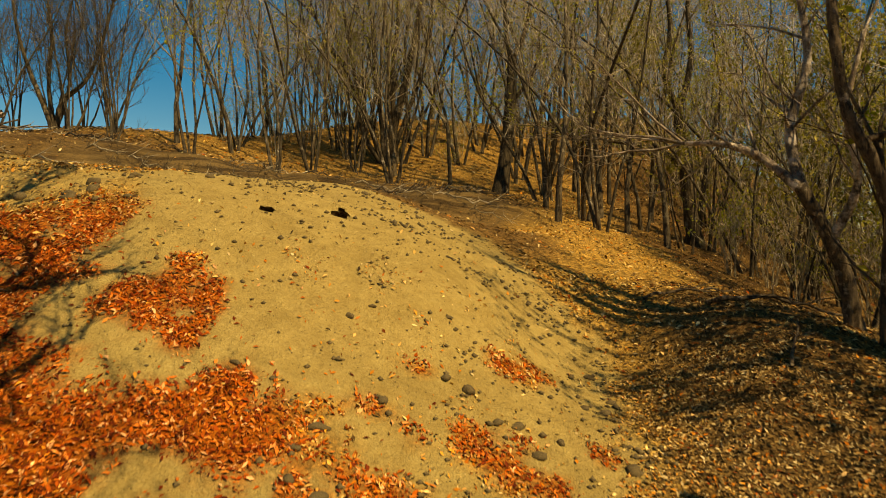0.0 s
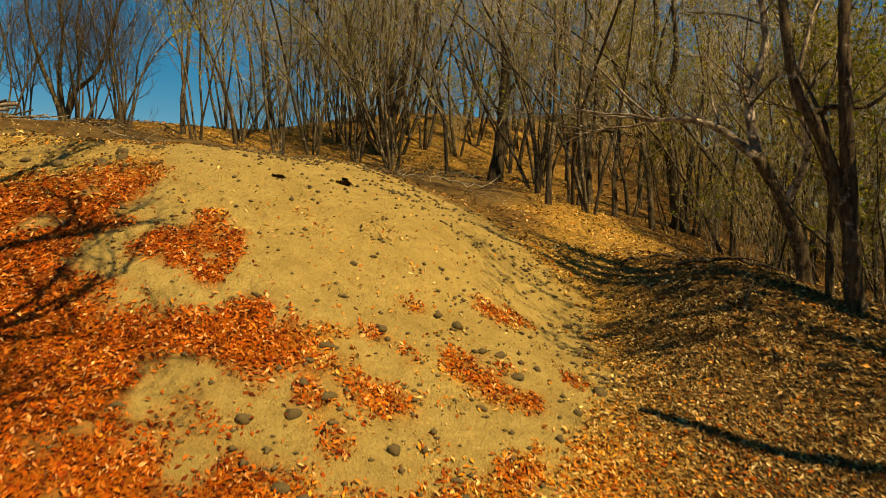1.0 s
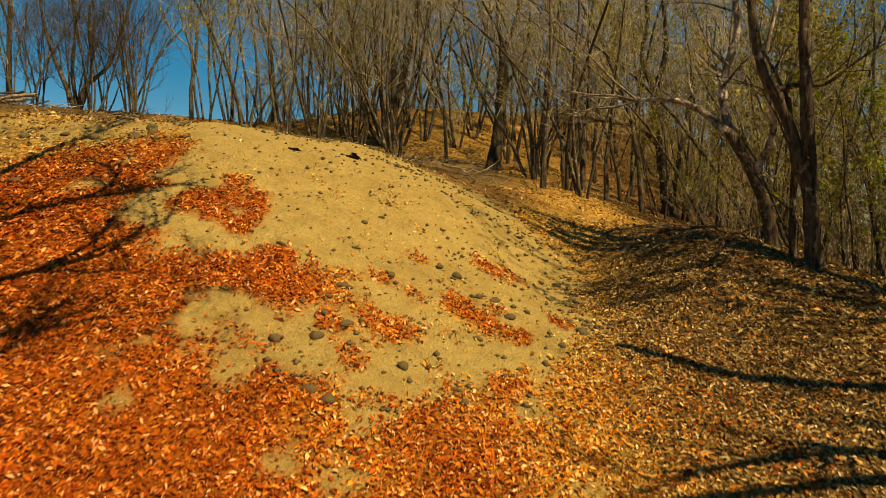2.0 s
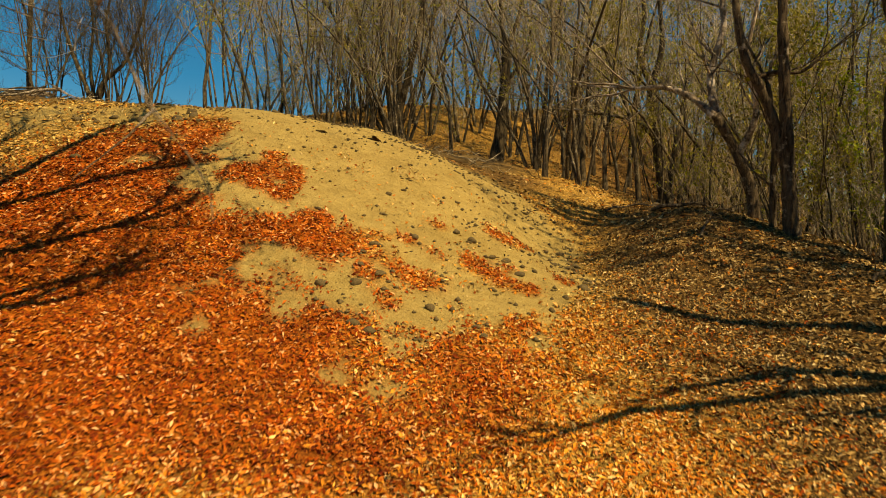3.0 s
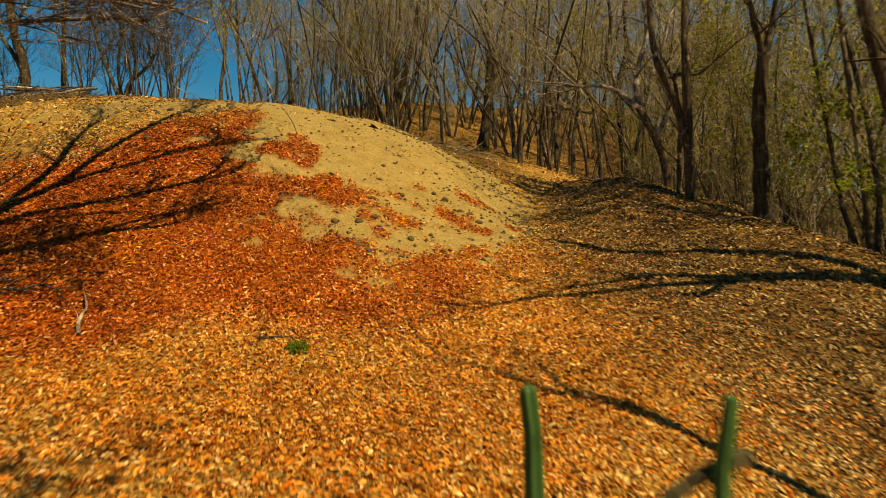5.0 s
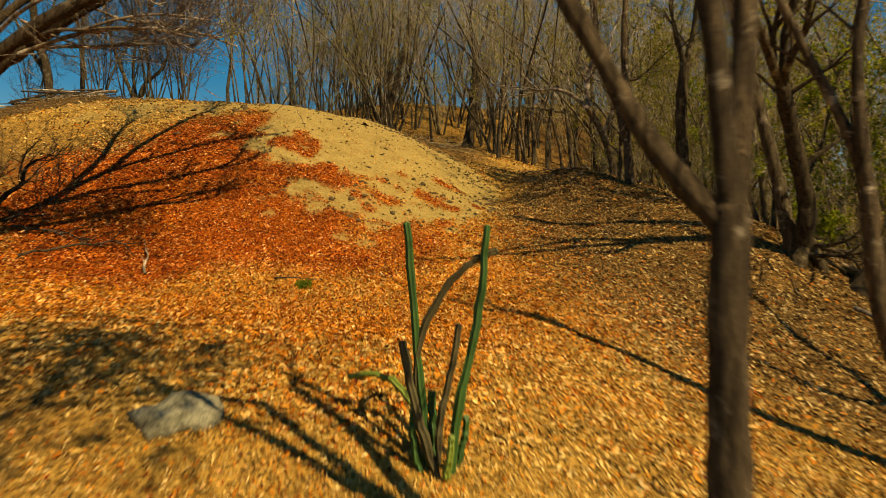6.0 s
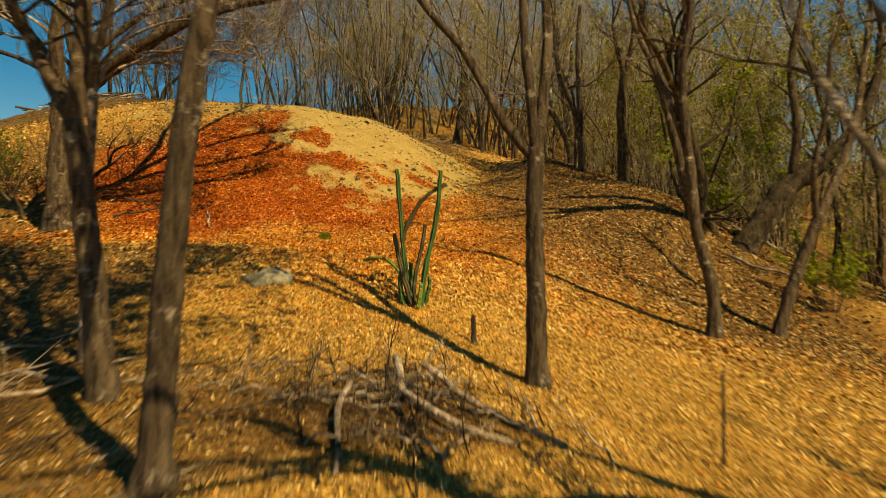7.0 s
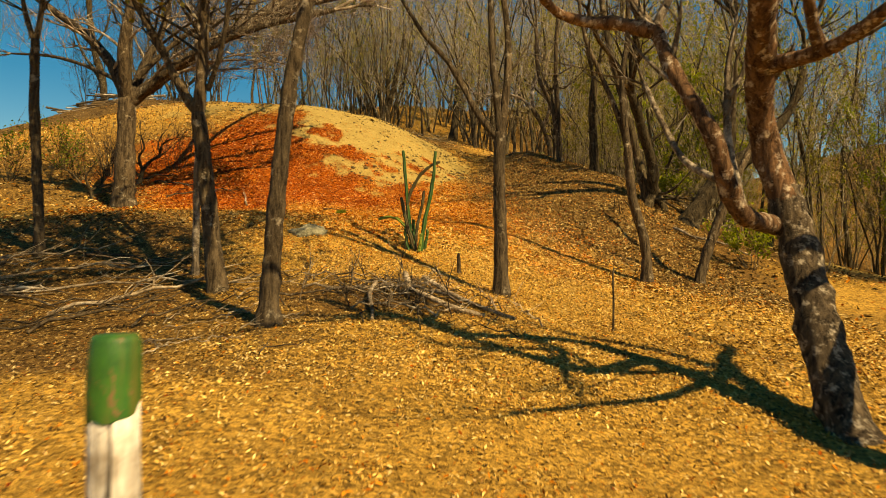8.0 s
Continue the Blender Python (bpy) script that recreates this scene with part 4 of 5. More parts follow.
limb_tree("tree", -1.75, 23.5, [(0.155, 0.067, [(0, 0, 0), (0.13, 0, 1), (0.41, 0, 2.22), (0.73, 0, 3.53), (1.07, 0, 5.42)]),
    (0.111, 0.056, [(-0.13, 0, 0), (-0.21, 0, 1.28), (-0.43, 0, 2.96), (-0.53, 0, 4.66), (-0.81, 0, 6.17)]),
    (0.111, 0.050, [(-0.06, 0, 0), (0.13, 0, 1.47), (0.13, 0, 3.15), (0.31, 0, 4.85), (0.22, 0, 6.55)]),
    (0.094, 0.044, [(-0.21, 0, 0.03), (-0.62, 0, 1.28), (-1.19, 0, 2.59), (-1.75, 0, 3.53), (-2.32, 0, 4.66)]),
    (0.089, 0.039, [(-0.28, 0, 0.07), (-0.81, 0, 0.99), (-0.97, 0, 2.22), (-1.29, 0, 3.91), (-1.57, 0, 5.79)]),
    (0.089, 0.039, [(0.02, 0, 0), (0.54, 0, 1.47), (1.07, 0, 2.97), (1.44, 0, 4.66)])],
    twig=2.4, leafy=1, crown=2.0, bark=BARK_TRUNK, twig_bark=BARK_WOODS, label="large fan-shaped many-stemmed bare tree on the crest", category="tree")
limb_tree("tree", -11.8, 22, [(0.087, 0.033, [(0, 0, 0), (-0.31, 0, 0.78), (-0.74, 0, 1.84), (-1.1, 0, 3.08), (-1.28, 0, 4.5)]),
    (0.087, 0.033, [(0.11, 0, 0), (0.28, 0, 0.78), (1.02, 0, 1.49), (1.46, 0, 2.55), (1.82, 0, 3.79)]),
    (0.071, 0.033, [(0.05, 0, 0), (-0.13, 0, 1.32), (-0.04, 0, 2.73), (-0.22, 0, 4.33)]),
    (0.055, 0.027, [(0.14, 0, 0.04), (0.49, 0, 1.32), (0.4, 0, 2.91), (0.66, 0, 4.14)])],
    twig=2.2, leafy=0, crown=1.8, depth=3, bark=BARK_TRUNK, twig_bark=BARK_WOODS, label="open many-stemmed bare tree against the sky", category="tree")
limb_tree("tree", -14.72, 21.0, [(0.17, 0.12, [(0, 0, 0), (-0.17, 0.00, 1.90), (-0.49, -0.00, 2.96), (-0.72, 0.00, 4.44), (-0.85, 0.00, 6.35)]), (0.10, 0.04, [(-0.09, 0.00, 1.43), (-0.55, 0.10, 2.24), (-1.14, 0.20, 3.06), (-1.62, 0.30, 4.12)]), (0.06, 0.03, [(-0.55, 0.00, 3.38), (-0.07, 0.20, 4.30), (0.19, 0.30, 5.84)])],
    twig=1.4, leafy=0, crown=1.4, bark=BARK_TRUNK, twig_bark=BARK_WOODS, label="thick dark leaning tree behind a brush pile", category="tree")
limb_tree("tree", -13.96, 22.0, [(0.09, 0.07, [(0, 0, 0), (-0.02, 0.00, 1.95), (0.00, -0.00, 3.05), (0.04, 0.00, 4.37)]), (0.05, 0.02, [(0.00, -0.00, 3.00), (-0.35, 0.00, 4.15), (-0.51, -0.00, 5.47)])],
    twig=1.4, leafy=0, crown=1.5, bark=BARK_TRUNK, twig_bark=BARK_WOODS, label="slim dark upright tree against the sky", category="tree")


# a dark tree that leans away beside the lane
limb_tree("tree", 3.35, -10.4, [(0.09, 0.08, [(0, 0, 0), (0.35, 0.25, 0.8), (0.75, 0.55, 1.6), (1.25, 0.8, 2.3), (1.67, 0.98, 2.98)]),
    (0.075, 0.03, [(1.6, 0.95, 2.85), (1.5, 1.2, 3.2), (1.05, 1.5, 3.55), (0.7, 1.7, 3.9), (0.4, 1.9, 4.3)]), (0.065, 0.03, [(1.6, 0.95, 2.85), (1.2, 0.7, 3.1), (0.8, 0.5, 3.4), (0.4, 0.5, 3.7), (0.0, 0.4, 4.1)]),
    (0.07, 0.03, [(1.6, 0.95, 2.85), (1.9, 1.2, 3.2), (2.3, 1.4, 3.5), (2.5, 1.8, 3.9)]), (0.055, 0.025, [(1.55, 0.95, 2.8), (1.0, 0.3, 2.9), (0.7, -0.1, 3.2), (0.3, -0.5, 3.4)])],
    twig=0.5, leafy=0, crown=0.8, depth=1, bark=BARK_TRUNK, knots=0.3, label="dark crooked tree leaning over the lane's edge", category="tree")


# ---- the bare forest behind and beside the clearing ----
def forest_tree(stems, tall, leafy, foliage, label, lean=0.24, bark=None, bushy=1, leaf_size=0.085):
    bark = bark or BARK_FAR
    tree = tagged(new("tree"), label=label, category="tree", group="forest trees")
    tree.empty_display_size = 0.1
    twigs, leaves = Shape(), Shape()
    for k in range(stems):
        a = 2 * math.pi * k / stems + random.uniform(-0.5, 0.5)
        out = lean * random.uniform(0.4, 1.2) if stems > 1 else random.uniform(0, 0.18)
        r = (0.031 if stems > 2 else 0.047) * random.uniform(0.75, 1.3) * tall / 7
        h = tall * random.uniform(0.75, 1.05)
        p, way, pts = Vector((0.1 * math.cos(a) * (stems > 1), 0.1 * math.sin(a) * (stems > 1), -0.15)), Vector((math.cos(a) * out, math.sin(a) * out, 1)), []
        for i in range(8):
            pts.append(p)
            way = (way.normalized() + rand_way(0.19) + Vector((0, 0, 0.05))).normalized()
            p = p + way * (h / 7)
        s = Shape()
        radii = [r * (1.25 if i == 0 else 1) * (1 - 0.8 * i / 7) + 0.005 for i in range(8)]
        s.tube(pts, radii, 5, cap=False)
        part("trunk", s.mesh("trunk", BARK_WOODS), tree)
        for i in range(2, 8):
            for _ in range((2 if stems > 2 else 3) * bushy):
                out_way = (pts[i] - pts[i - 1]).normalized() * 0.8 + rand_way(0.8)
                grow(twigs, leaves, pts[i], out_way, h * random.uniform(0.13, 0.27), max(radii[i] * 0.4, 0.007), 2 if random.random() < 0.5 else 1, leafy, 0.5, leaf_size, True)
    tagged(part("crown", twigs.mesh("crown", bark), tree), kind="stuff")
    if leaves.v:
        tagged(part("foliage", leaves.mesh("foliage", foliage, False), tree), kind="stuff")
    return tree


random.seed(11)
KINDS = [
    forest_tree(1, 8.0, 3, FOLIAGE, "slim bare forest tree with a few yellow-green leaves"),
    forest_tree(2, 7.5, 4, FOLIAGE, "forked bare forest tree with thin yellow-green leaves"),
    forest_tree(4, 7.0, 3, FOLIAGE, "bushy many-stemmed forest tree with thin olive leaves"),
    forest_tree(3, 8.5, 1, FOLIAGE_DRY, "tall three-stemmed bare forest tree"),
    forest_tree(1, 9.0, 2, FOLIAGE_DRY, "tall thin bare forest tree"),
    forest_tree(5, 6.0, 0, FOLIAGE, "low fan of bare grey stems", 0.3, BARK_WOODS, 2),
    forest_tree(2, 6.5, 5, FOLIAGE, "small forest tree with yellow-green leaves"),
]


KINDS += [
    forest_tree(4, 4.6, 6, FOLIAGE, "low thicket of thin crossing branches with olive leaves", 0.55, BARK_FAR, 1),
    forest_tree(4, 5.2, 2, FOLIAGE_DRY, "dark thicket of thin bare crossing stems", 0.5, BARK_FAR, 1),
]


def plant(kind, x, y, scale, turn, lean=0.0):
    lean *= 0.5
    m = pose(x, y, ground_z(x, y), lean * math.cos(turn), lean * math.sin(turn), math.degrees(turn))
    t = copy_thing(kind, m)
    t.scale = (scale, scale, scale * random.uniform(0.92, 1.1))
    return t


# rows of a plan: x from, x to, y from, y to, how many, which kinds
STANDS = [
    (-16.0, -8.5, 19.0, 27.0, 9, (3, 5, 5, 5)),
    (-8.5, -2.5, 20.0, 31.0, 22, (0, 1, 2, 3, 4, 6)),
    (-2.5, 2.5, 20.0, 34.0, 16, (0, 1, 2, 3, 4)),
    (2.0, 6.0, 14.5, 30.0, 30, (0, 1, 3, 4, 4, 6)),
    (6.0, 14.0, 10.0, 32.0, 42, (0, 1, 2, 3, 4, 6)),
    (7.5, 17.0, 0.0, 10.0, 12, (0, 1, 2, 3, 6)),
    (14.0, 28.0, 4.0, 30.0, 8, (0, 1, 2, 3)),
    (5.8, 8.0, 4.5, 10.0, 3, (1, 2, 6)),
    (-7.0, 15.0, 31.0, 43.0, 30, (0, 1, 2, 3, 4, 6)),
    (10.0, 20.0, -4.0, 3.0, 12, (0, 4, 5, 6)),
    (14.0, 26.0, 12.0, 27.0, 11, (0, 1, 2, 6)),
    (6.4, 10.0, 7.0, 16.0, 5, (7, 8, 8)),
    (4.5, 10.0, 18.5, 26.0, 6, (7, 8, 2)),
    (9.5, 17.0, -2.0, 8.0, 8, (7, 8, 5)),
]
stood = [(1.48, -5.13)]
for x0, x1, y0, y1, count, kinds in STANDS:
    made = tries = 0
    while made < count and tries < 4000:
        tries += 1
        x, y = random.uniform(x0, x1), random.uniform(y0, y1)
        if min((x - a) ** 2 + (y - b) ** 2 for a, b in stood) < 0.55:
            continue
        stood.append((x, y))
        plant(KINDS[random.choice(kinds)], x, y, random.uniform(0.75, 1.15), random.uniform(0, 6.28), random.uniform(0, 6))
        made += 1
bright = forest_tree(3, 4.0, 11, FOLIAGE_FRESH, "small tree full of bright yellow-green leaves", leaf_size=0.075)
plant(bright, 7.6, 4.2, 1.1, 1.0)
plant(bright, 10.2, 1.2, 0.8, 3.0)
plant(bright, 8.6, 6.0, 1.2, 2.0)
plant(bright, 6.9, 8.6, 0.9, 4.0)
KINDS.append(bright)
hazy = forest_tree(3, 4.6, 12, FOLIAGE_OLIVE, "small tree hazy with fine olive leaves", leaf_size=0.062)
for x, y, k in [(7.4, 11.0, 1.0), (6.3, 13.0, 1.1), (9.2, 9.6, 1.2), (6.4, 9.4, 0.9), (8.0, 14.5, 1.2), (7.2, 6.6, 1.0), (9.5, 3.4, 1.1), (11.5, 5.5, 1.2), (5.2, 15.5, 1.0)]:
    plant(hazy, x, y, k, random.uniform(0, 6.28))
KINDS.append(hazy)
for k in KINDS:
    k.matrix_basis = pose(random.uniform(9, 14), random.uniform(14, 26), 0)
    k.location.z = ground_z(k.location.x, k.location.y)


# ---- stones and clods ----
def stone_mesh(name, mat, seed, size, flat=0.6, level=2):
    bm = bmesh.new()
    bmesh.ops.create_icosphere(bm, subdivisions=level, radius=1)
    for v in bm.verts:
        k = 1 + 0.45 * noise.noise(v.co * 1.1 + Vector((seed, 0, 0))) + 0.22 * noise.noise(v.co * 2.7 + Vector((0, seed, 0)))
        v.co = Vector((v.co.x * 1.15, v.co.y, v.co.z * flat)) * (k * size)
    me = bpy.data.meshes.new(name)
    bm.to_mesh(me)
    bm.free()
    me.materials.append(mat)
    me.polygons.foreach_set("use_smooth", [True] * len(me.polygons))
    return me


STONES = [stone_mesh("stone", STONE, s, 1.0, f) for s, f in ((1.3, 0.6), (4.1, 0.7), (7.7, 0.5), (9.2, 0.8))]
for i, (x, y, s) in enumerate([(0.02, 5.58, 0.075), (0.19, 5.55, 0.085), (0.40, 5.3, 0.075), (0.55, 5.33, 0.065), (0.66, 5.05, 0.08), (-0.42, 5.05, 0.065), (-0.79, 4.62, 0.09), (1.36, 5.2, 0.09), (1.38, 6.2, 0.075), (1.42, 6.0, 0.06),
                              (-0.72, 4.1, 0.08), (-0.25, 3.85, 0.07), (-0.72, 3.3, 0.085), (0.2, 3.55, 0.055), (0.15, 3.7, 0.05), (-1.2, 3.75, 0.07), (-1.4, 4.9, 0.05), (1.4, 7.0, 0.07), (-0.9, 4.4, 0.06), (-3.5, 7.3, 0.10), (-3.2, 7.6, 0.09), (-2.5, 7.8, 0.07),
                              (0.05, 6.4, 0.05), (0.86, 5.3, 0.05), (1.2, 6.2, 0.06), (1.5, 6.5, 0.06), (-1.9, 3.6, 0.06), (0.9, 4.35, 0.05), (1.05, 7.9, 0.06), (1.1, 4.75, 0.055), (1.2, 6.9, 0.05), (-4.93, 7.08, 0.08), (-4.45, 7.07, 0.09), (-4.02, 6.92, 0.1), (-3.57, 6.94, 0.1), (-3.42, 7.13, 0.08), (-4.35, 5.89, 0.09), (-4.59, 6.9, 0.07), (-3.54, 6.86, 0.09), (-3.4, 7.06, 0.08), (-2.96, 6.87, 0.07), (-3.25, 6.81, 0.06), (-1.81, 6.31, 0.04), (-0.75, 5.86, 0.05), (-0.59, 6.07, 0.045), (-0.86, 3.34, 0.07), (0.35, 4.51, 0.06), (-0.9, 3.87, 0.07), (-0.88, 4.17, 0.06), (1.9, -10.4, 0.10)]):
    ob = tagged(new("stone", STONES[i % 4]), label="rounded grey-brown stone half sunk in sand" if y > 0 else "grey stone among dry leaves", category="stone", group="stones on the mound")
    ob.matrix_basis = pose(x, y, ground_z(x, y) + s * 0.06, random.uniform(-10, 10), random.uniform(-10, 10), random.uniform(0, 360)) @ Matrix.Diagonal((s * 0.7, s * 0.62, s * 0.7, 1))


def build_pebbles():
    """Small clods and pebbles, thickest along the sand's edge and on the crest."""
    x, y = scatter(-6, 3, 3, 14, 900)
    sand = bare_sand(x, y)
    edge = step(0.05, 0.6, sand) * (1 - 0.75 * step(0.75, 1.0, sand))
    belt = np.exp(-((x - 1.5) / 0.5) ** 2) + 0.7 * np.exp(-((y - 8.0 + 0.25 * x) / 0.8) ** 2)
    clump = step(0.5, 0.9, 0.5 + 0.5 * vnoise(x, y, 0.4, 33))
    keep = rng.random(len(x)) < (0.06 + 0.2 * edge + 0.3 * belt) * (0.25 + clump) * (sand > 0.03)
    x, y = x[keep], y[keep]
    n = len(x)
    s = 0.006 + 0.030 * rng.random(n) ** 3.5
    unit = np.array([(1, 0, 0), (0, 1, 0), (-1, 0, 0), (0, -1, 0), (0, 0, 0.7), (0, 0, -0.5)], float)
    v = unit[None] * s[:, None, None] * rng.uniform(0.7, 1.3, (n, 6, 1)) + rng.normal(0, 0.12, (n, 6, 3)) * s[:, None, None]
    v += np.stack([x, y, height(x, y) + s * 0.25], 1)[:, None, :]
    f = np.array([(0, 1, 4), (1, 2, 4), (2, 3, 4), (3, 0, 4), (1, 0, 5), (2, 1, 5), (3, 2, 5), (0, 3, 5)])
    tagged(new("pebbles", tri_mesh("pebbles", v.reshape(-1, 3), (f[None] + 6 * np.arange(n)[:, None, None]).reshape(-1, 3), STONE)),
           label="small stones and dry clods on the sand", category="pebbles", kind="stuff")


build_pebbles()
x, y = -0.97, -3.45
ob = tagged(new("boulder", stone_mesh("boulder", BOULDER, 3.3, 0.22, 0.5, 3)), label="pale lichened boulder sunk among dry leaves", category="boulder")
ob.matrix_basis = pose(x, y, ground_z(x, y) - 0.01, 6, -4, 30)


# ---- burrows dug into the sand ----
for x, y, rad, deep in BURROWS:
    s = Shape()
    z0 = ground_z(x, y)
    pts = [Vector((0, 0.0, -0.035)), Vector((0, 0.03, -0.05)), Vector((0.01, 0.12, -0.11)), Vector((0.03, 0.28, -0.18)), Vector((0.04, 0.5, -0.26))]
    s.tube(pts, [rad * 1.3, rad * 1.2, rad * 0.95, rad * 0.8, rad * 0.5], 12)
    ob = tagged(new("burrow", s.mesh("burrow", GROUND)), label="small dark animal burrow dug into the sand", category="burrow")
    ob.location = (x, y, z0)


# ---- cactus ----
def stem_mesh(pts, r0, r1, mat):
    line = [p + rand_way(0.006) for p in smooth_line(pts, 16)]
    s = Shape()
    radii = [(r0 + (r1 - r0) * k / 15) * (0.72 + 0.28 * min(k / 4, 1)) * random.uniform(0.86, 1.1) for k in range(16)]
    line.append(line[-1] + (line[-1] - line[-2]) * 0.12)
    radii.append(radii[-1] * 0.35)
    s.tube(line, radii, 12, 0.16)
    return s.mesh("stem", mat, False)


cactus = thing("cactus", 0.50, -3.68, label="tall slender columnar cactus with ribbed dark green stems", category="cactus")
for r0, r1, mat, pts in [
        (0.024, 0.018, CACTUS, [(-0.07, 0.02, -0.05), (-0.10, 0.02, 0.25), (-0.14, 0.02, 0.65), (-0.19, 0.0, 1.33)]),
        (0.02, 0.016, CACTUS_DRY, [(-0.14, 0.02, 0.45), (-0.12, 0.02, 0.72), (0.0, 0.0, 0.96), (0.13, 0.0, 1.10), (0.22, 0.0, 1.16), (0.30, 0.0, 1.19)]),
        (0.028, 0.018, CACTUS, [(0.035, -0.02, -0.05), (0.08, -0.03, 0.32), (0.16, -0.03, 0.68), (0.21, -0.03, 1.0), (0.24, -0.03, 1.32)]),
        (0.02, 0.016, CACTUS_DRY, [(-0.02, -0.03, 0.05), (-0.02, -0.03, 0.25), (0.04, -0.04, 0.52), (0.09, -0.04, 0.80)]),
        (0.024, 0.02, CACTUS_DRY, [(-0.02, -0.05, -0.05), (-0.10, -0.05, 0.20), (-0.17, -0.05, 0.48), (-0.21, -0.05, 0.71)]),
        (0.024, 0.020, CACTUS, [(-0.02, 0.05, -0.05), (-0.05, 0.06, 0.20), (-0.06, 0.07, 0.42)]),
        (0.022, 0.016, CACTUS, [(-0.10, -0.02, -0.05), (-0.15, -0.03, 0.14), (-0.16, -0.04, 0.34)]),
        (0.022, 0.016, CACTUS, [(0.06, 0.05, -0.05), (0.11, 0.06, 0.12), (0.13, 0.06, 0.28)]),
        (0.021, 0.016, CACTUS_PALE, [(-0.05, 0.03, 0.02), (-0.12, 0.12, 0.22), (-0.19, 0.20, 0.36), (-0.29, 0.28, 0.44), (-0.43, 0.34, 0.47), (-0.55, 0.38, 0.44)]),
        (0.020, 0.015, CACTUS_PALE, [(0.01, -0.08, -0.05), (0.03, -0.12, 0.10), (0.05, -0.13, 0.22)])]:
    part("stem", stem_mesh(pts, r0, r1, mat), cactus, "corky brown stem" if mat is CACTUS_DRY else "")
# ---- post beside the way ----
post = thing("marker_post", 0.0, -11.75, label="round weathered wooden post with green-painted top", category="post")
s = Shape()
s.tube([(0, 0, -0.2), (0.0, 0, 0.1), (0.004, 0, 0.35), (0.0, 0, 0.5), (0.0, 0, 0.62)], [0.066, 0.062, 0.058, 0.056, 0.055], 18, lumps=0.12)
part("shaft", s.mesh("shaft", POST_WOOD), post)
s = Shape()
s.tube([(0.0, 0, 0.60), (0.0, 0, 0.63), (0.002, 0, 0.70), (0.006, 0, 0.755), (0.006, 0, 0.768)], [0.0575, 0.0582, 0.0565, 0.053, 0.045], 20, rough=0.02)
random.seed(9)
for k in range(20):
    px, py, pz = s.v[k]
    a = math.atan2(py, px)
    s.v[k] = (px, py, pz - 0.012 + 0.022 * math.cos(a - 0.4) + 0.012 * math.sin(3 * a + 1.0) + 0.008 * math.sin(5 * a))
part("painted_top", s.mesh("painted_top", GREEN_PAINT), post, "green-painted post top")


# ---- fallen wood ----
def fallen_branch(x, y, turn, length, r, twigs, mat, label, hump=0.05, name="fallen_branch"):
    s = Shape()
    c, d = math.cos(radians(turn)), math.sin(radians(turn))
    side = random.uniform(-0.18, 0.18)
    pts = []
    z0 = ground_z(x, y)
    for k in range(9):
        t = k / 8 - 0.5
        w = side * length * math.sin(k * 0.9) * 0.5
        px, py = t * length * c - w * d, t * length * d + w * c
        pts.append(Vector((px, py, ground_z(x + px, y + py) - z0 + r * 0.8 + hump * abs(math.sin(k * 1.3)) + 0.01)))
    s.tube(pts, [r * (1 - 0.6 * k / 8) * random.uniform(0.9, 1.1) for k in range(9)], 7)
    ob = thing(name, x, y, z0, label=label, category="branch")
    part("stem", s.mesh("stem", mat), ob)
    for _ in range(twigs * 2):
        k = random.randint(1, 8)
        way = (pts[k] - pts[k - 1]).normalized() + Vector((random.uniform(-1, 1), random.uniform(-1, 1), random.uniform(-0.02, 0.35)))
        w = Shape()
        grow(w, None, pts[k], way, length * random.uniform(0.15, 0.42), r * 0.45, 0, 0, -0.15)
        if w.v:
            part("twig", w.mesh("twig", mat), ob)
    return ob


FOOT[0] = Vector((900, 900, 0))
random.seed(5)
for x, y, turn, length, r, n in [(0.85, -6.0, -22, 0.9, 0.016, 3), (0.2, -6.0, 20, 1.2, 0.014, 5), (-0.1, -6.2, -10, 1.0, 0.013, 5), (0.6, -6.5, 10, 0.8, 0.011, 4), (-0.35, -6.4, 5, 1.2, 0.012, 4), (0.3, -5.6, 40, 0.8, 0.012, 5)]:
    fallen_branch(x, y, turn, length, r, n, DEADWOOD if r > 0.0125 else BARK, "bleached dead branch in a brush heap on dry leaves", 0.05)
for x, y, turn, length, r, n in [(-2.0, -6.3, 25, 1.8, 0.022, 5), (-2.6, -6.0, 5, 2.0, 0.018, 6), (-3.1, -6.4, -8, 1.8, 0.016, 6), (-2.2, -6.8, 35, 1.3, 0.016, 3), (-3.4, -5.6, 12, 2.0, 0.02, 6), (-1.5, -6.9, 40, 0.9, 0.012, 4),
                                 (-4.2, -6.2, 0, 1.8, 0.02, 6), (-3.0, -7.0, 20, 1.4, 0.014, 5), (-2.8, -5.2, -15, 1.6, 0.016, 5), (-3.8, -5.0, 25, 1.6, 0.018, 5)]:
    fallen_branch(x, y, turn, length, r, n, DEADWOOD if r > 0.017 else BARK, "grey fallen branch with twigs under the trees", 0.07)
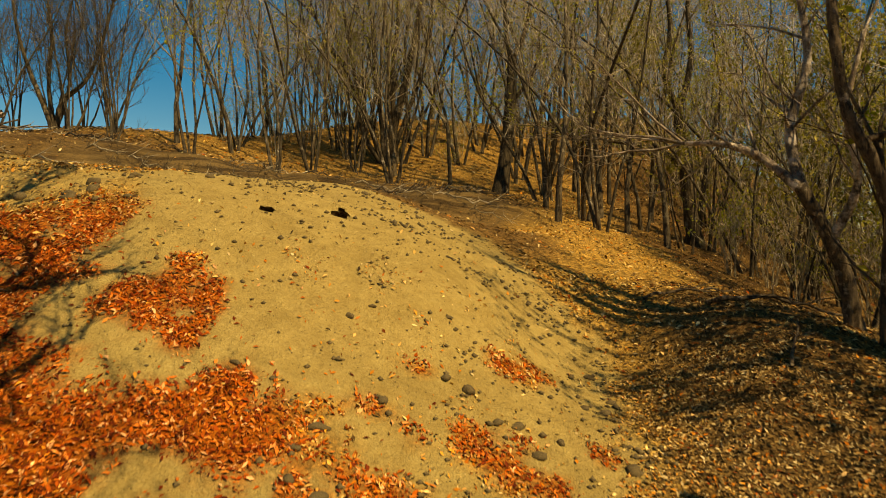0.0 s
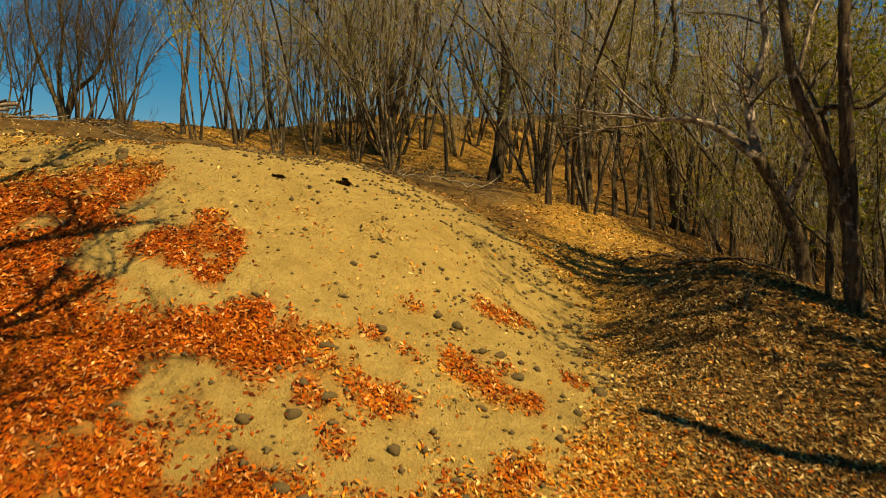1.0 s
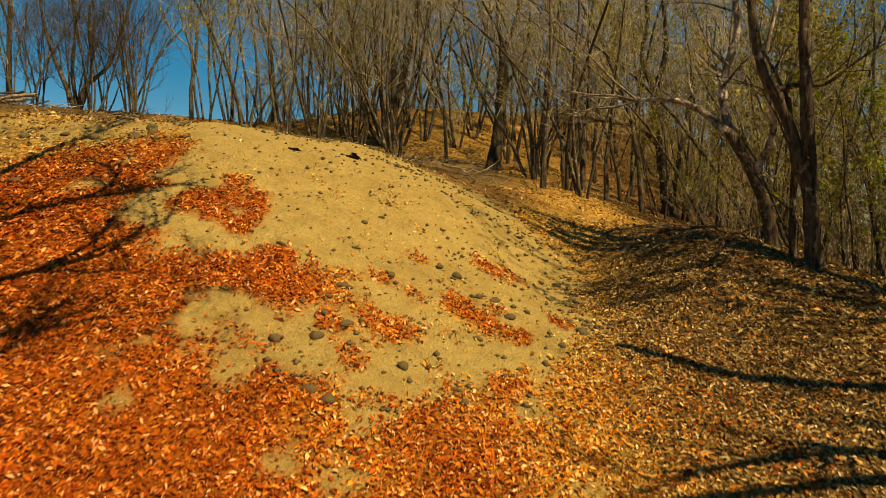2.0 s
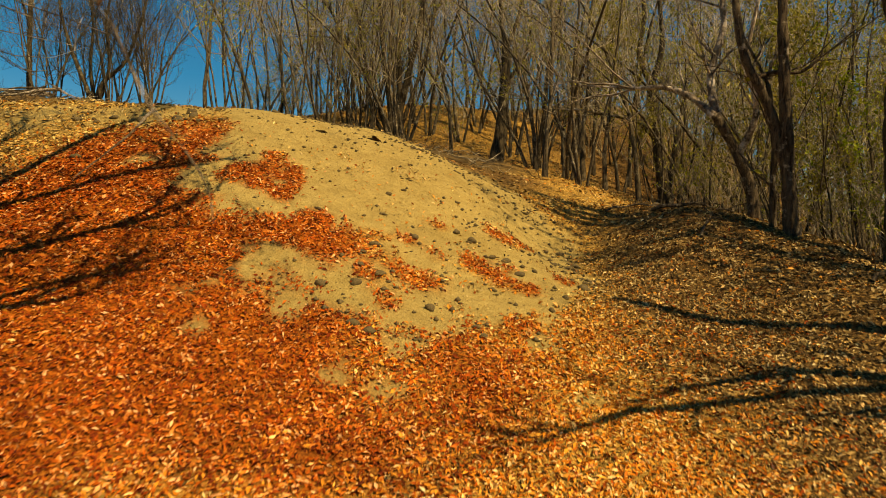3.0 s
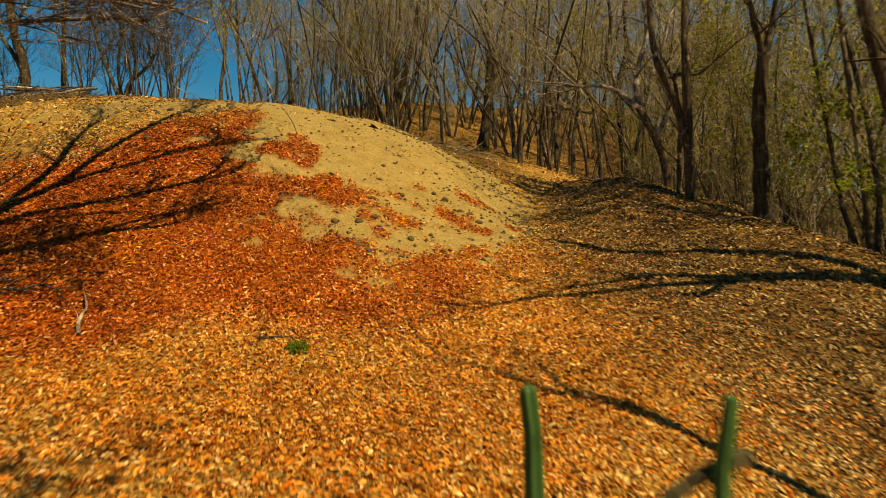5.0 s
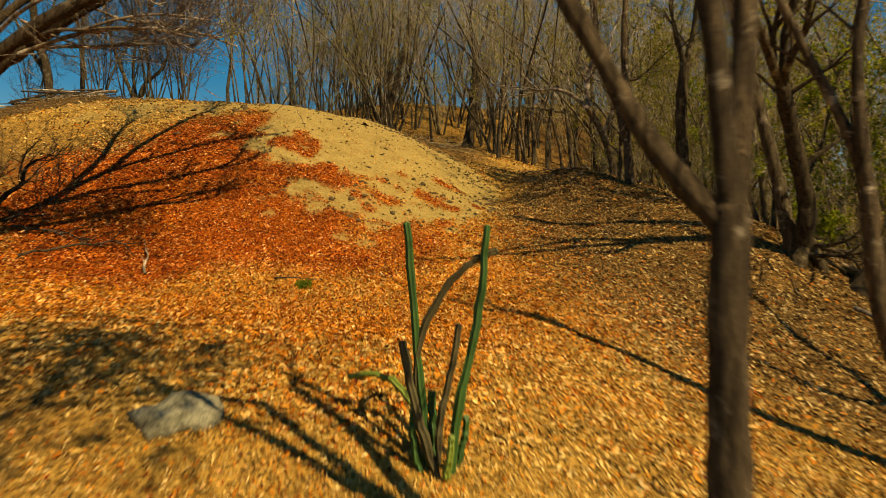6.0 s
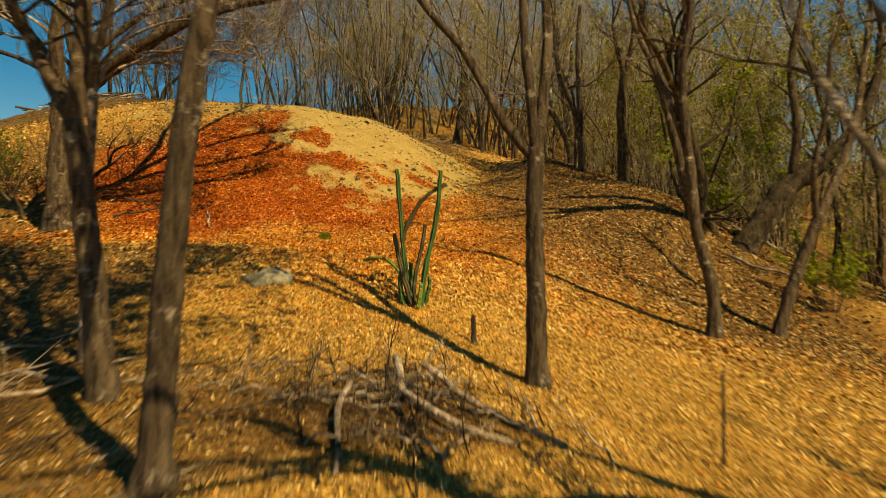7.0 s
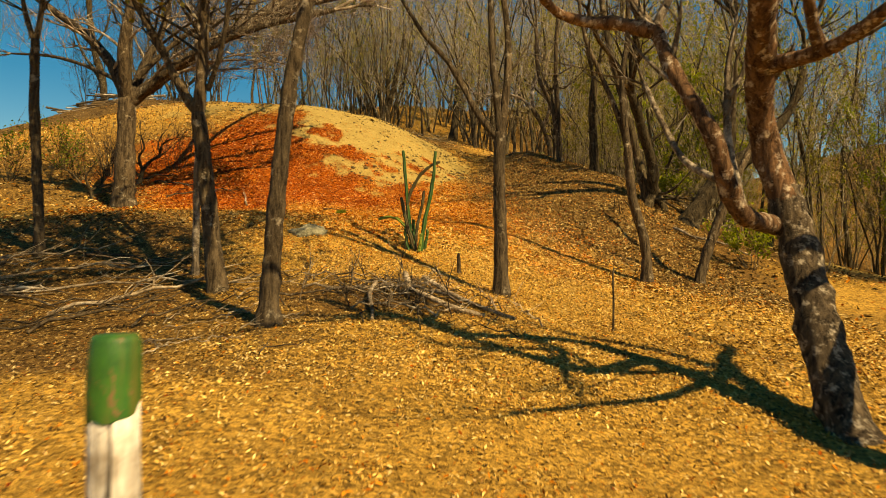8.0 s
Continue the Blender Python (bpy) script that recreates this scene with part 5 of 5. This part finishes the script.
for x, y, turn, length, r, n in [(-3.05, 1.2, 110, 0.6, 0.018, 1), (-4.0, 1.5, 10, 1.4, 0.02, 5), (-4.6, 1.9, -20, 1.3, 0.02, 5), (-5.6, 2.2, 15, 1.5, 0.022, 6), (3.6, 7.9, -12, 1.4, 0.03, 3), (2.9, 8.6, 5, 1.1, 0.02, 3),
                                 (7.2, 3.6, -40, 1.6, 0.05, 1), (4.4, 4.7, 30, 0.9, 0.02, 3), (3.2, 6.6, 60, 0.8, 0.018, 4), (6.2, 0.9, -35, 1.5, 0.03, 2)]:
    fallen_branch(x, y, turn, length, r, n, DEADWOOD if x > 5 or x < -2 and y < 1.3 else BARK, "dead branch lying on the leafy slope")
for _ in range(40):
    fallen_branch(random.uniform(-12, 1.5), random.uniform(12.0, 19), random.uniform(-25, 15), random.uniform(0.6, 1.3), random.uniform(0.012, 0.025), 6, random.choice((BARK, BARK_FAR)), "dead branch on the rough ground behind the crest", 0.1)


def log_along(pts, r, mat, label):
    """A curved piece of wood through places given as x, y and height over the ground."""
    x0, y0 = pts[0][:2]
    z0 = ground_z(x0, y0)
    line = smooth_line([(x - x0, y - y0, ground_z(x, y) - z0 + h) for x, y, h in pts], 25)
    s = Shape()
    s.tube(line, [r * (1 - 0.45 * k / 24) for k in range(25)], 10, lumps=0.25, rough=0.04)
    ob = tagged(new("fallen_branch", s.mesh("fallen_branch", mat)), label=label, category="branch")
    ob.location = (x0, y0, z0)


log_along([(0.40, -5.38, 0.10), (0.44, -5.7, 0.07), (0.47, -5.94, 0.05), (0.59, -6.13, 0.05), (0.75, -6.3, 0.06), (0.98, -6.4, 0.03), (1.2, -6.42, 0.02)], 0.036, DEADWOOD, "pale curved dead branch in the brush heap")
log_along([(0.60, -5.45, 0.10), (0.74, -5.62, 0.07), (0.89, -5.89, 0.05), (1.23, -6.12, 0.03), (1.5, -6.3, 0.02)], 0.03, DEADWOOD, "pale curved dead branch in the brush heap")
log_along([(0.13, -6.05, 0.10), (0.10, -6.4, 0.07), (0.16, -6.85, 0.04), (0.18, -7.1, 0.03)], 0.026, DEADWOOD, "short pale dead branch in the brush heap")
log_along([(-1.50, 1.16, 0.02), (-1.3, 1.22, 0.025), (-1.1, 1.27, 0.02), (-0.94, 1.33, 0.02)], 0.011, BARK, "thin dark stick lying beside a small plant")
random.seed(33)
pile = thing("brush_pile", -13.1, 19.0, label="heap of dead grey branches on the hill's brow", category="brush pile")
heap = stone_mesh("debris", RUBBISH, 5.1, 1.0, 0.45, 3)
debris = part("debris", heap, pile, "dark mound of soil and rotten twigs")
debris.scale, debris.location = (1.9, 0.8, 1.0), (0.0, 0.0, 0.1)
for k in range(60):
    s, a = Shape(), random.uniform(-0.5, 0.5) + (math.pi if k % 2 else 0.0)
    px, py, pz = random.gauss(0, 1.0), random.gauss(0, 0.5), random.uniform(0.02, 1.05)
    pz *= max(0.1, 1 - abs(px) / 2.4)
    half, droop = random.uniform(0.7, 1.5), random.uniform(-0.15, 0.25)
    line = [Vector((px + t * half * math.cos(a), py + t * half * math.sin(a), pz + droop * t + random.uniform(-0.05, 0.05))) for t in (-1, -0.5, 0, 0.5, 1)]
    r = random.uniform(0.02, 0.055)
    s.tube(smooth_line(line, 9), [r * (1 - 0.06 * q) for q in range(9)], 6)
    part("branch", s.mesh("branch", BARK if k % 3 else DEADWOOD), pile)
random.seed(15)
for _ in range(40):
    fallen_branch(random.gauss(0.2, 0.5), random.gauss(-6.05, 0.33), random.uniform(0, 180), random.uniform(0.5, 1.1), random.uniform(0.006, 0.010), 4, random.choice((BARK, BARK_TRUNK, DEADWOOD)), "thin dead branch in a brush heap on dry leaves", 0.06)
for _ in range(16):
    x, y = random.gauss(0.15, 0.55), random.gauss(-6.15, 0.3)
    s, way = Shape(), Vector((random.gauss(0, 0.18), random.gauss(0, 0.18), 1))
    grow(s, Shape(), (0, 0, -0.04), way, random.uniform(0.22, 0.5), random.uniform(0.005, 0.009), 1, 0, 0.4)
    ob = tagged(new("dead_shoot", s.mesh("dead_shoot", random.choice((BARK, DEADWOOD, BARK_TRUNK)))), label="thin upright dead shoot in a brush heap", category="shoot", group="shoots in the brush heap")
    ob.location = (x, y, ground_z(x, y))
for _ in range(14):
    fallen_branch(random.uniform(-2.0, -0.2), random.uniform(-8.1, -6.7), random.uniform(-60, 80), random.uniform(0.25, 0.6), random.uniform(0.005, 0.009), 2, random.choice((DEADWOOD, DEADWOOD, BARK)), "short dry stick on the leafy ground", 0.03)
for _ in range(10):
    fallen_branch(random.uniform(-4.2, -1.6), random.uniform(-7.2, -4.6), random.uniform(-20, 40), random.uniform(0.7, 1.5), random.uniform(0.008, 0.014), 4, random.choice((BARK, DEADWOOD)), "thin fallen branch with twigs under the trees", 0.06)


def stub(x, y, h, r, label):
    s = Shape()
    s.tube([(0, 0, -0.1), (0.005, 0, h * 0.5), (0.0, 0.005, h * 0.9), (0.01, 0, h)], [r * 1.2, r, r * 0.95, r * 0.7], 8)
    ob = tagged(new("stake", s.mesh("stake", BARK)), label=label, category="stake")
    ob.location = (x, y, ground_z(x, y))


stub(1.02, -4.35, 0.25, 0.024, "short dark stub of a sapling")
stub(2.45, -6.35, 0.62, 0.010, "thin upright dead stalk in the leaves")


# ---- shrubs ----
def shrub(stems, tall, leafy, foliage, bark, label, leaf_size=0.06, spread=0.7, thick=1.0):
    ob = tagged(new("shrub"), label=label, category="shrub")
    ob.empty_display_size = 0.1
    wood, leaves = Shape(), Shape()
    for k in range(stems):
        a = random.uniform(0, 6.28)
        way = Vector((math.cos(a) * spread * random.random(), math.sin(a) * spread * random.random(), 1))
        grow(wood, leaves, (0.05 * math.cos(a), 0.05 * math.sin(a), -0.06), way, tall * random.uniform(0.6, 1.1), (0.008 * tall + 0.004) * thick, 2, leafy, 0.3, leaf_size, tall > 1)
    tagged(part("crown", wood.mesh("crown", bark), ob), kind="stuff")
    if leaves.v:
        tagged(part("foliage", leaves.mesh("foliage", foliage, False), ob), kind="stuff")
    return ob


def place(ob, x, y, scale=1.0):
    ob.matrix_basis = pose(x, y, ground_z(x, y), 0, 0, random.uniform(0, 360)) @ Matrix.Diagonal((scale, scale, scale, 1))
    return ob


random.seed(21)
place(shrub(7, 0.8, 12, FOLIAGE_FRESH, BARK, "leafy fresh yellow-green shrub at the forest edge", 0.07), 6.45, -0.3)
place(shrub(5, 0.6, 12, FOLIAGE_FRESH, BARK, "small leafy yellow-green shrub by the tree's foot", 0.07), 6.1, 3.1)
place(shrub(11, 0.07, 9, FOLIAGE_GREEN, BARK, "small dense dark green plant among dry leaves", 0.026, 0.4), -1.12, 1.08)
place(shrub(9, 1.1, 0, FOLIAGE, BARK, "dark bare dead shrub on the slope", spread=1.2), -6.5, 2.9)
place(shrub(7, 0.9, 0, FOLIAGE, BARK, "dark bare dead shrub on the slope", spread=1.3), -5.0, 2.6)
place(shrub(6, 0.7, 0, FOLIAGE, BARK, "low bare dead shrub beside a tree", spread=1.3), -6.0, 1.6)
for x, y, k in [(-8.0, 3.9, 0.9), (-7.3, 3.0, 0.7), (-8.8, 3.0, 1.0)]:
    place(shrub(9, 1.0, 5, FOLIAGE_GREEN, BARK_TRUNK, "dark scrub with a few green leaves on the slope", 0.06, 1.2), x, y, k)
DEAD = "dark crooked dead shrub beside a stout tree"
b1, b2 = (-5.58, 2.19), (-6.11, 1.27)
limb_tree("shrub", *b1, [(0.05, 0.04, [(0, 0, 0), (0.06, 0, 0.16), (0.10, 0, 0.34)]), (0.038, 0.016, [(0.09, 0, 0.3), (0.22, 0.1, 0.5), (0.40, 0.1, 0.62), (0.47, 0.1, 0.85), (0.62, 0.1, 0.95)]),
    (0.035, 0.014, [(0.08, 0, 0.3), (0.05, -0.1, 0.55), (0.16, -0.1, 0.75), (0.10, -0.1, 0.98)]), (0.03, 0.012, [(0.04, 0, 0.15), (-0.16, -0.1, 0.36), (-0.30, -0.1, 0.62), (-0.26, -0.1, 0.84)]),
    (0.03, 0.012, [(0.3, 0.1, 0.56), (0.44, 0.0, 0.58), (0.66, -0.1, 0.70)]), (0.025, 0.01, [(0.42, 0.1, 0.66), (0.34, 0.2, 0.86), (0.42, 0.2, 1.08)])],
    twig=0.8, leafy=0, crown=0.4, depth=1, bark=BARK_TRUNK, label=DEAD, category="shrub")
limb_tree("shrub", *b2, [(0.045, 0.035, [(0, 0, 0), (-0.05, 0, 0.12), (-0.08, 0, 0.22)]), (0.03, 0.012, [(-0.07, 0, 0.2), (-0.26, 0, 0.32), (-0.45, 0, 0.52), (-0.6, 0, 0.6)]),
    (0.03, 0.012, [(-0.05, 0, 0.15), (0.12, 0.1, 0.3), (0.16, 0.1, 0.5)]), (0.028, 0.012, [(-0.05, 0, 0.15), (-0.1, -0.1, 0.4), (0.0, -0.1, 0.58)]), (0.025, 0.01, [(0, 0, 0.06), (0.3, 0, 0.14), (0.55, 0.1, 0.12)])],
    twig=0.8, leafy=0, crown=0.35, depth=1, bark=BARK_TRUNK, label=DEAD, category="shrub")
brush = shrub(3, 0.9, 0, FOLIAGE_DRY, BARK, "low dry brush on the rough ground behind the crest", 0.08, 1.6)
tagged(brush, group="brush behind the crest")
for k in range(120):
    x, y = random.uniform(-11, 2.4), random.uniform(0, 1)
    y = 9.6 + min(max(0.55 * (x + 5), 0), 4) + 5.5 * y ** 1.3
    t = copy_thing(brush, pose(x, y, ground_z(x, y), 0, 0, random.uniform(0, 360)))
    k = random.uniform(0.12, 0.26)
    t.scale = (k * 3.0, k * 2.0, k)
place(brush, -6.0, 13.5, 0.5)
UNDER = [shrub(5, 1.5, 3, FOLIAGE_DRY, BARK_FAR, "dry ochre undergrowth shrub in the forest"), shrub(6, 1.2, 4, FOLIAGE, BARK_FAR, "dense olive undergrowth shrub in the forest"),
         shrub(5, 1.8, 4, FOLIAGE, BARK_FAR, "yellow-green undergrowth shrub in the forest")]
for k in UNDER:
    tagged(k, group="forest undergrowth")
for x0, x1, y0, y1, count in [(5.8, 9, 3.5, 14, 22), (8, 16, -2, 14, 40), (10, 18, -4, 4, 18), (5, 14, 13, 28, 40), (-2, 5, 22, 33, 24), (-9, -2, 23, 30, 12)]:
    for _ in range(count):
        x, y = random.uniform(x0, x1), random.uniform(y0, y1)
        t = copy_thing(random.choice(UNDER), pose(x, y, ground_z(x, y), 0, 0, random.uniform(0, 360)))
        k = random.uniform(0.6, 1.2)
        t.scale = (k, k, k)
for i, k in enumerate(UNDER):
    place(k, 10 + i, 17 + i)
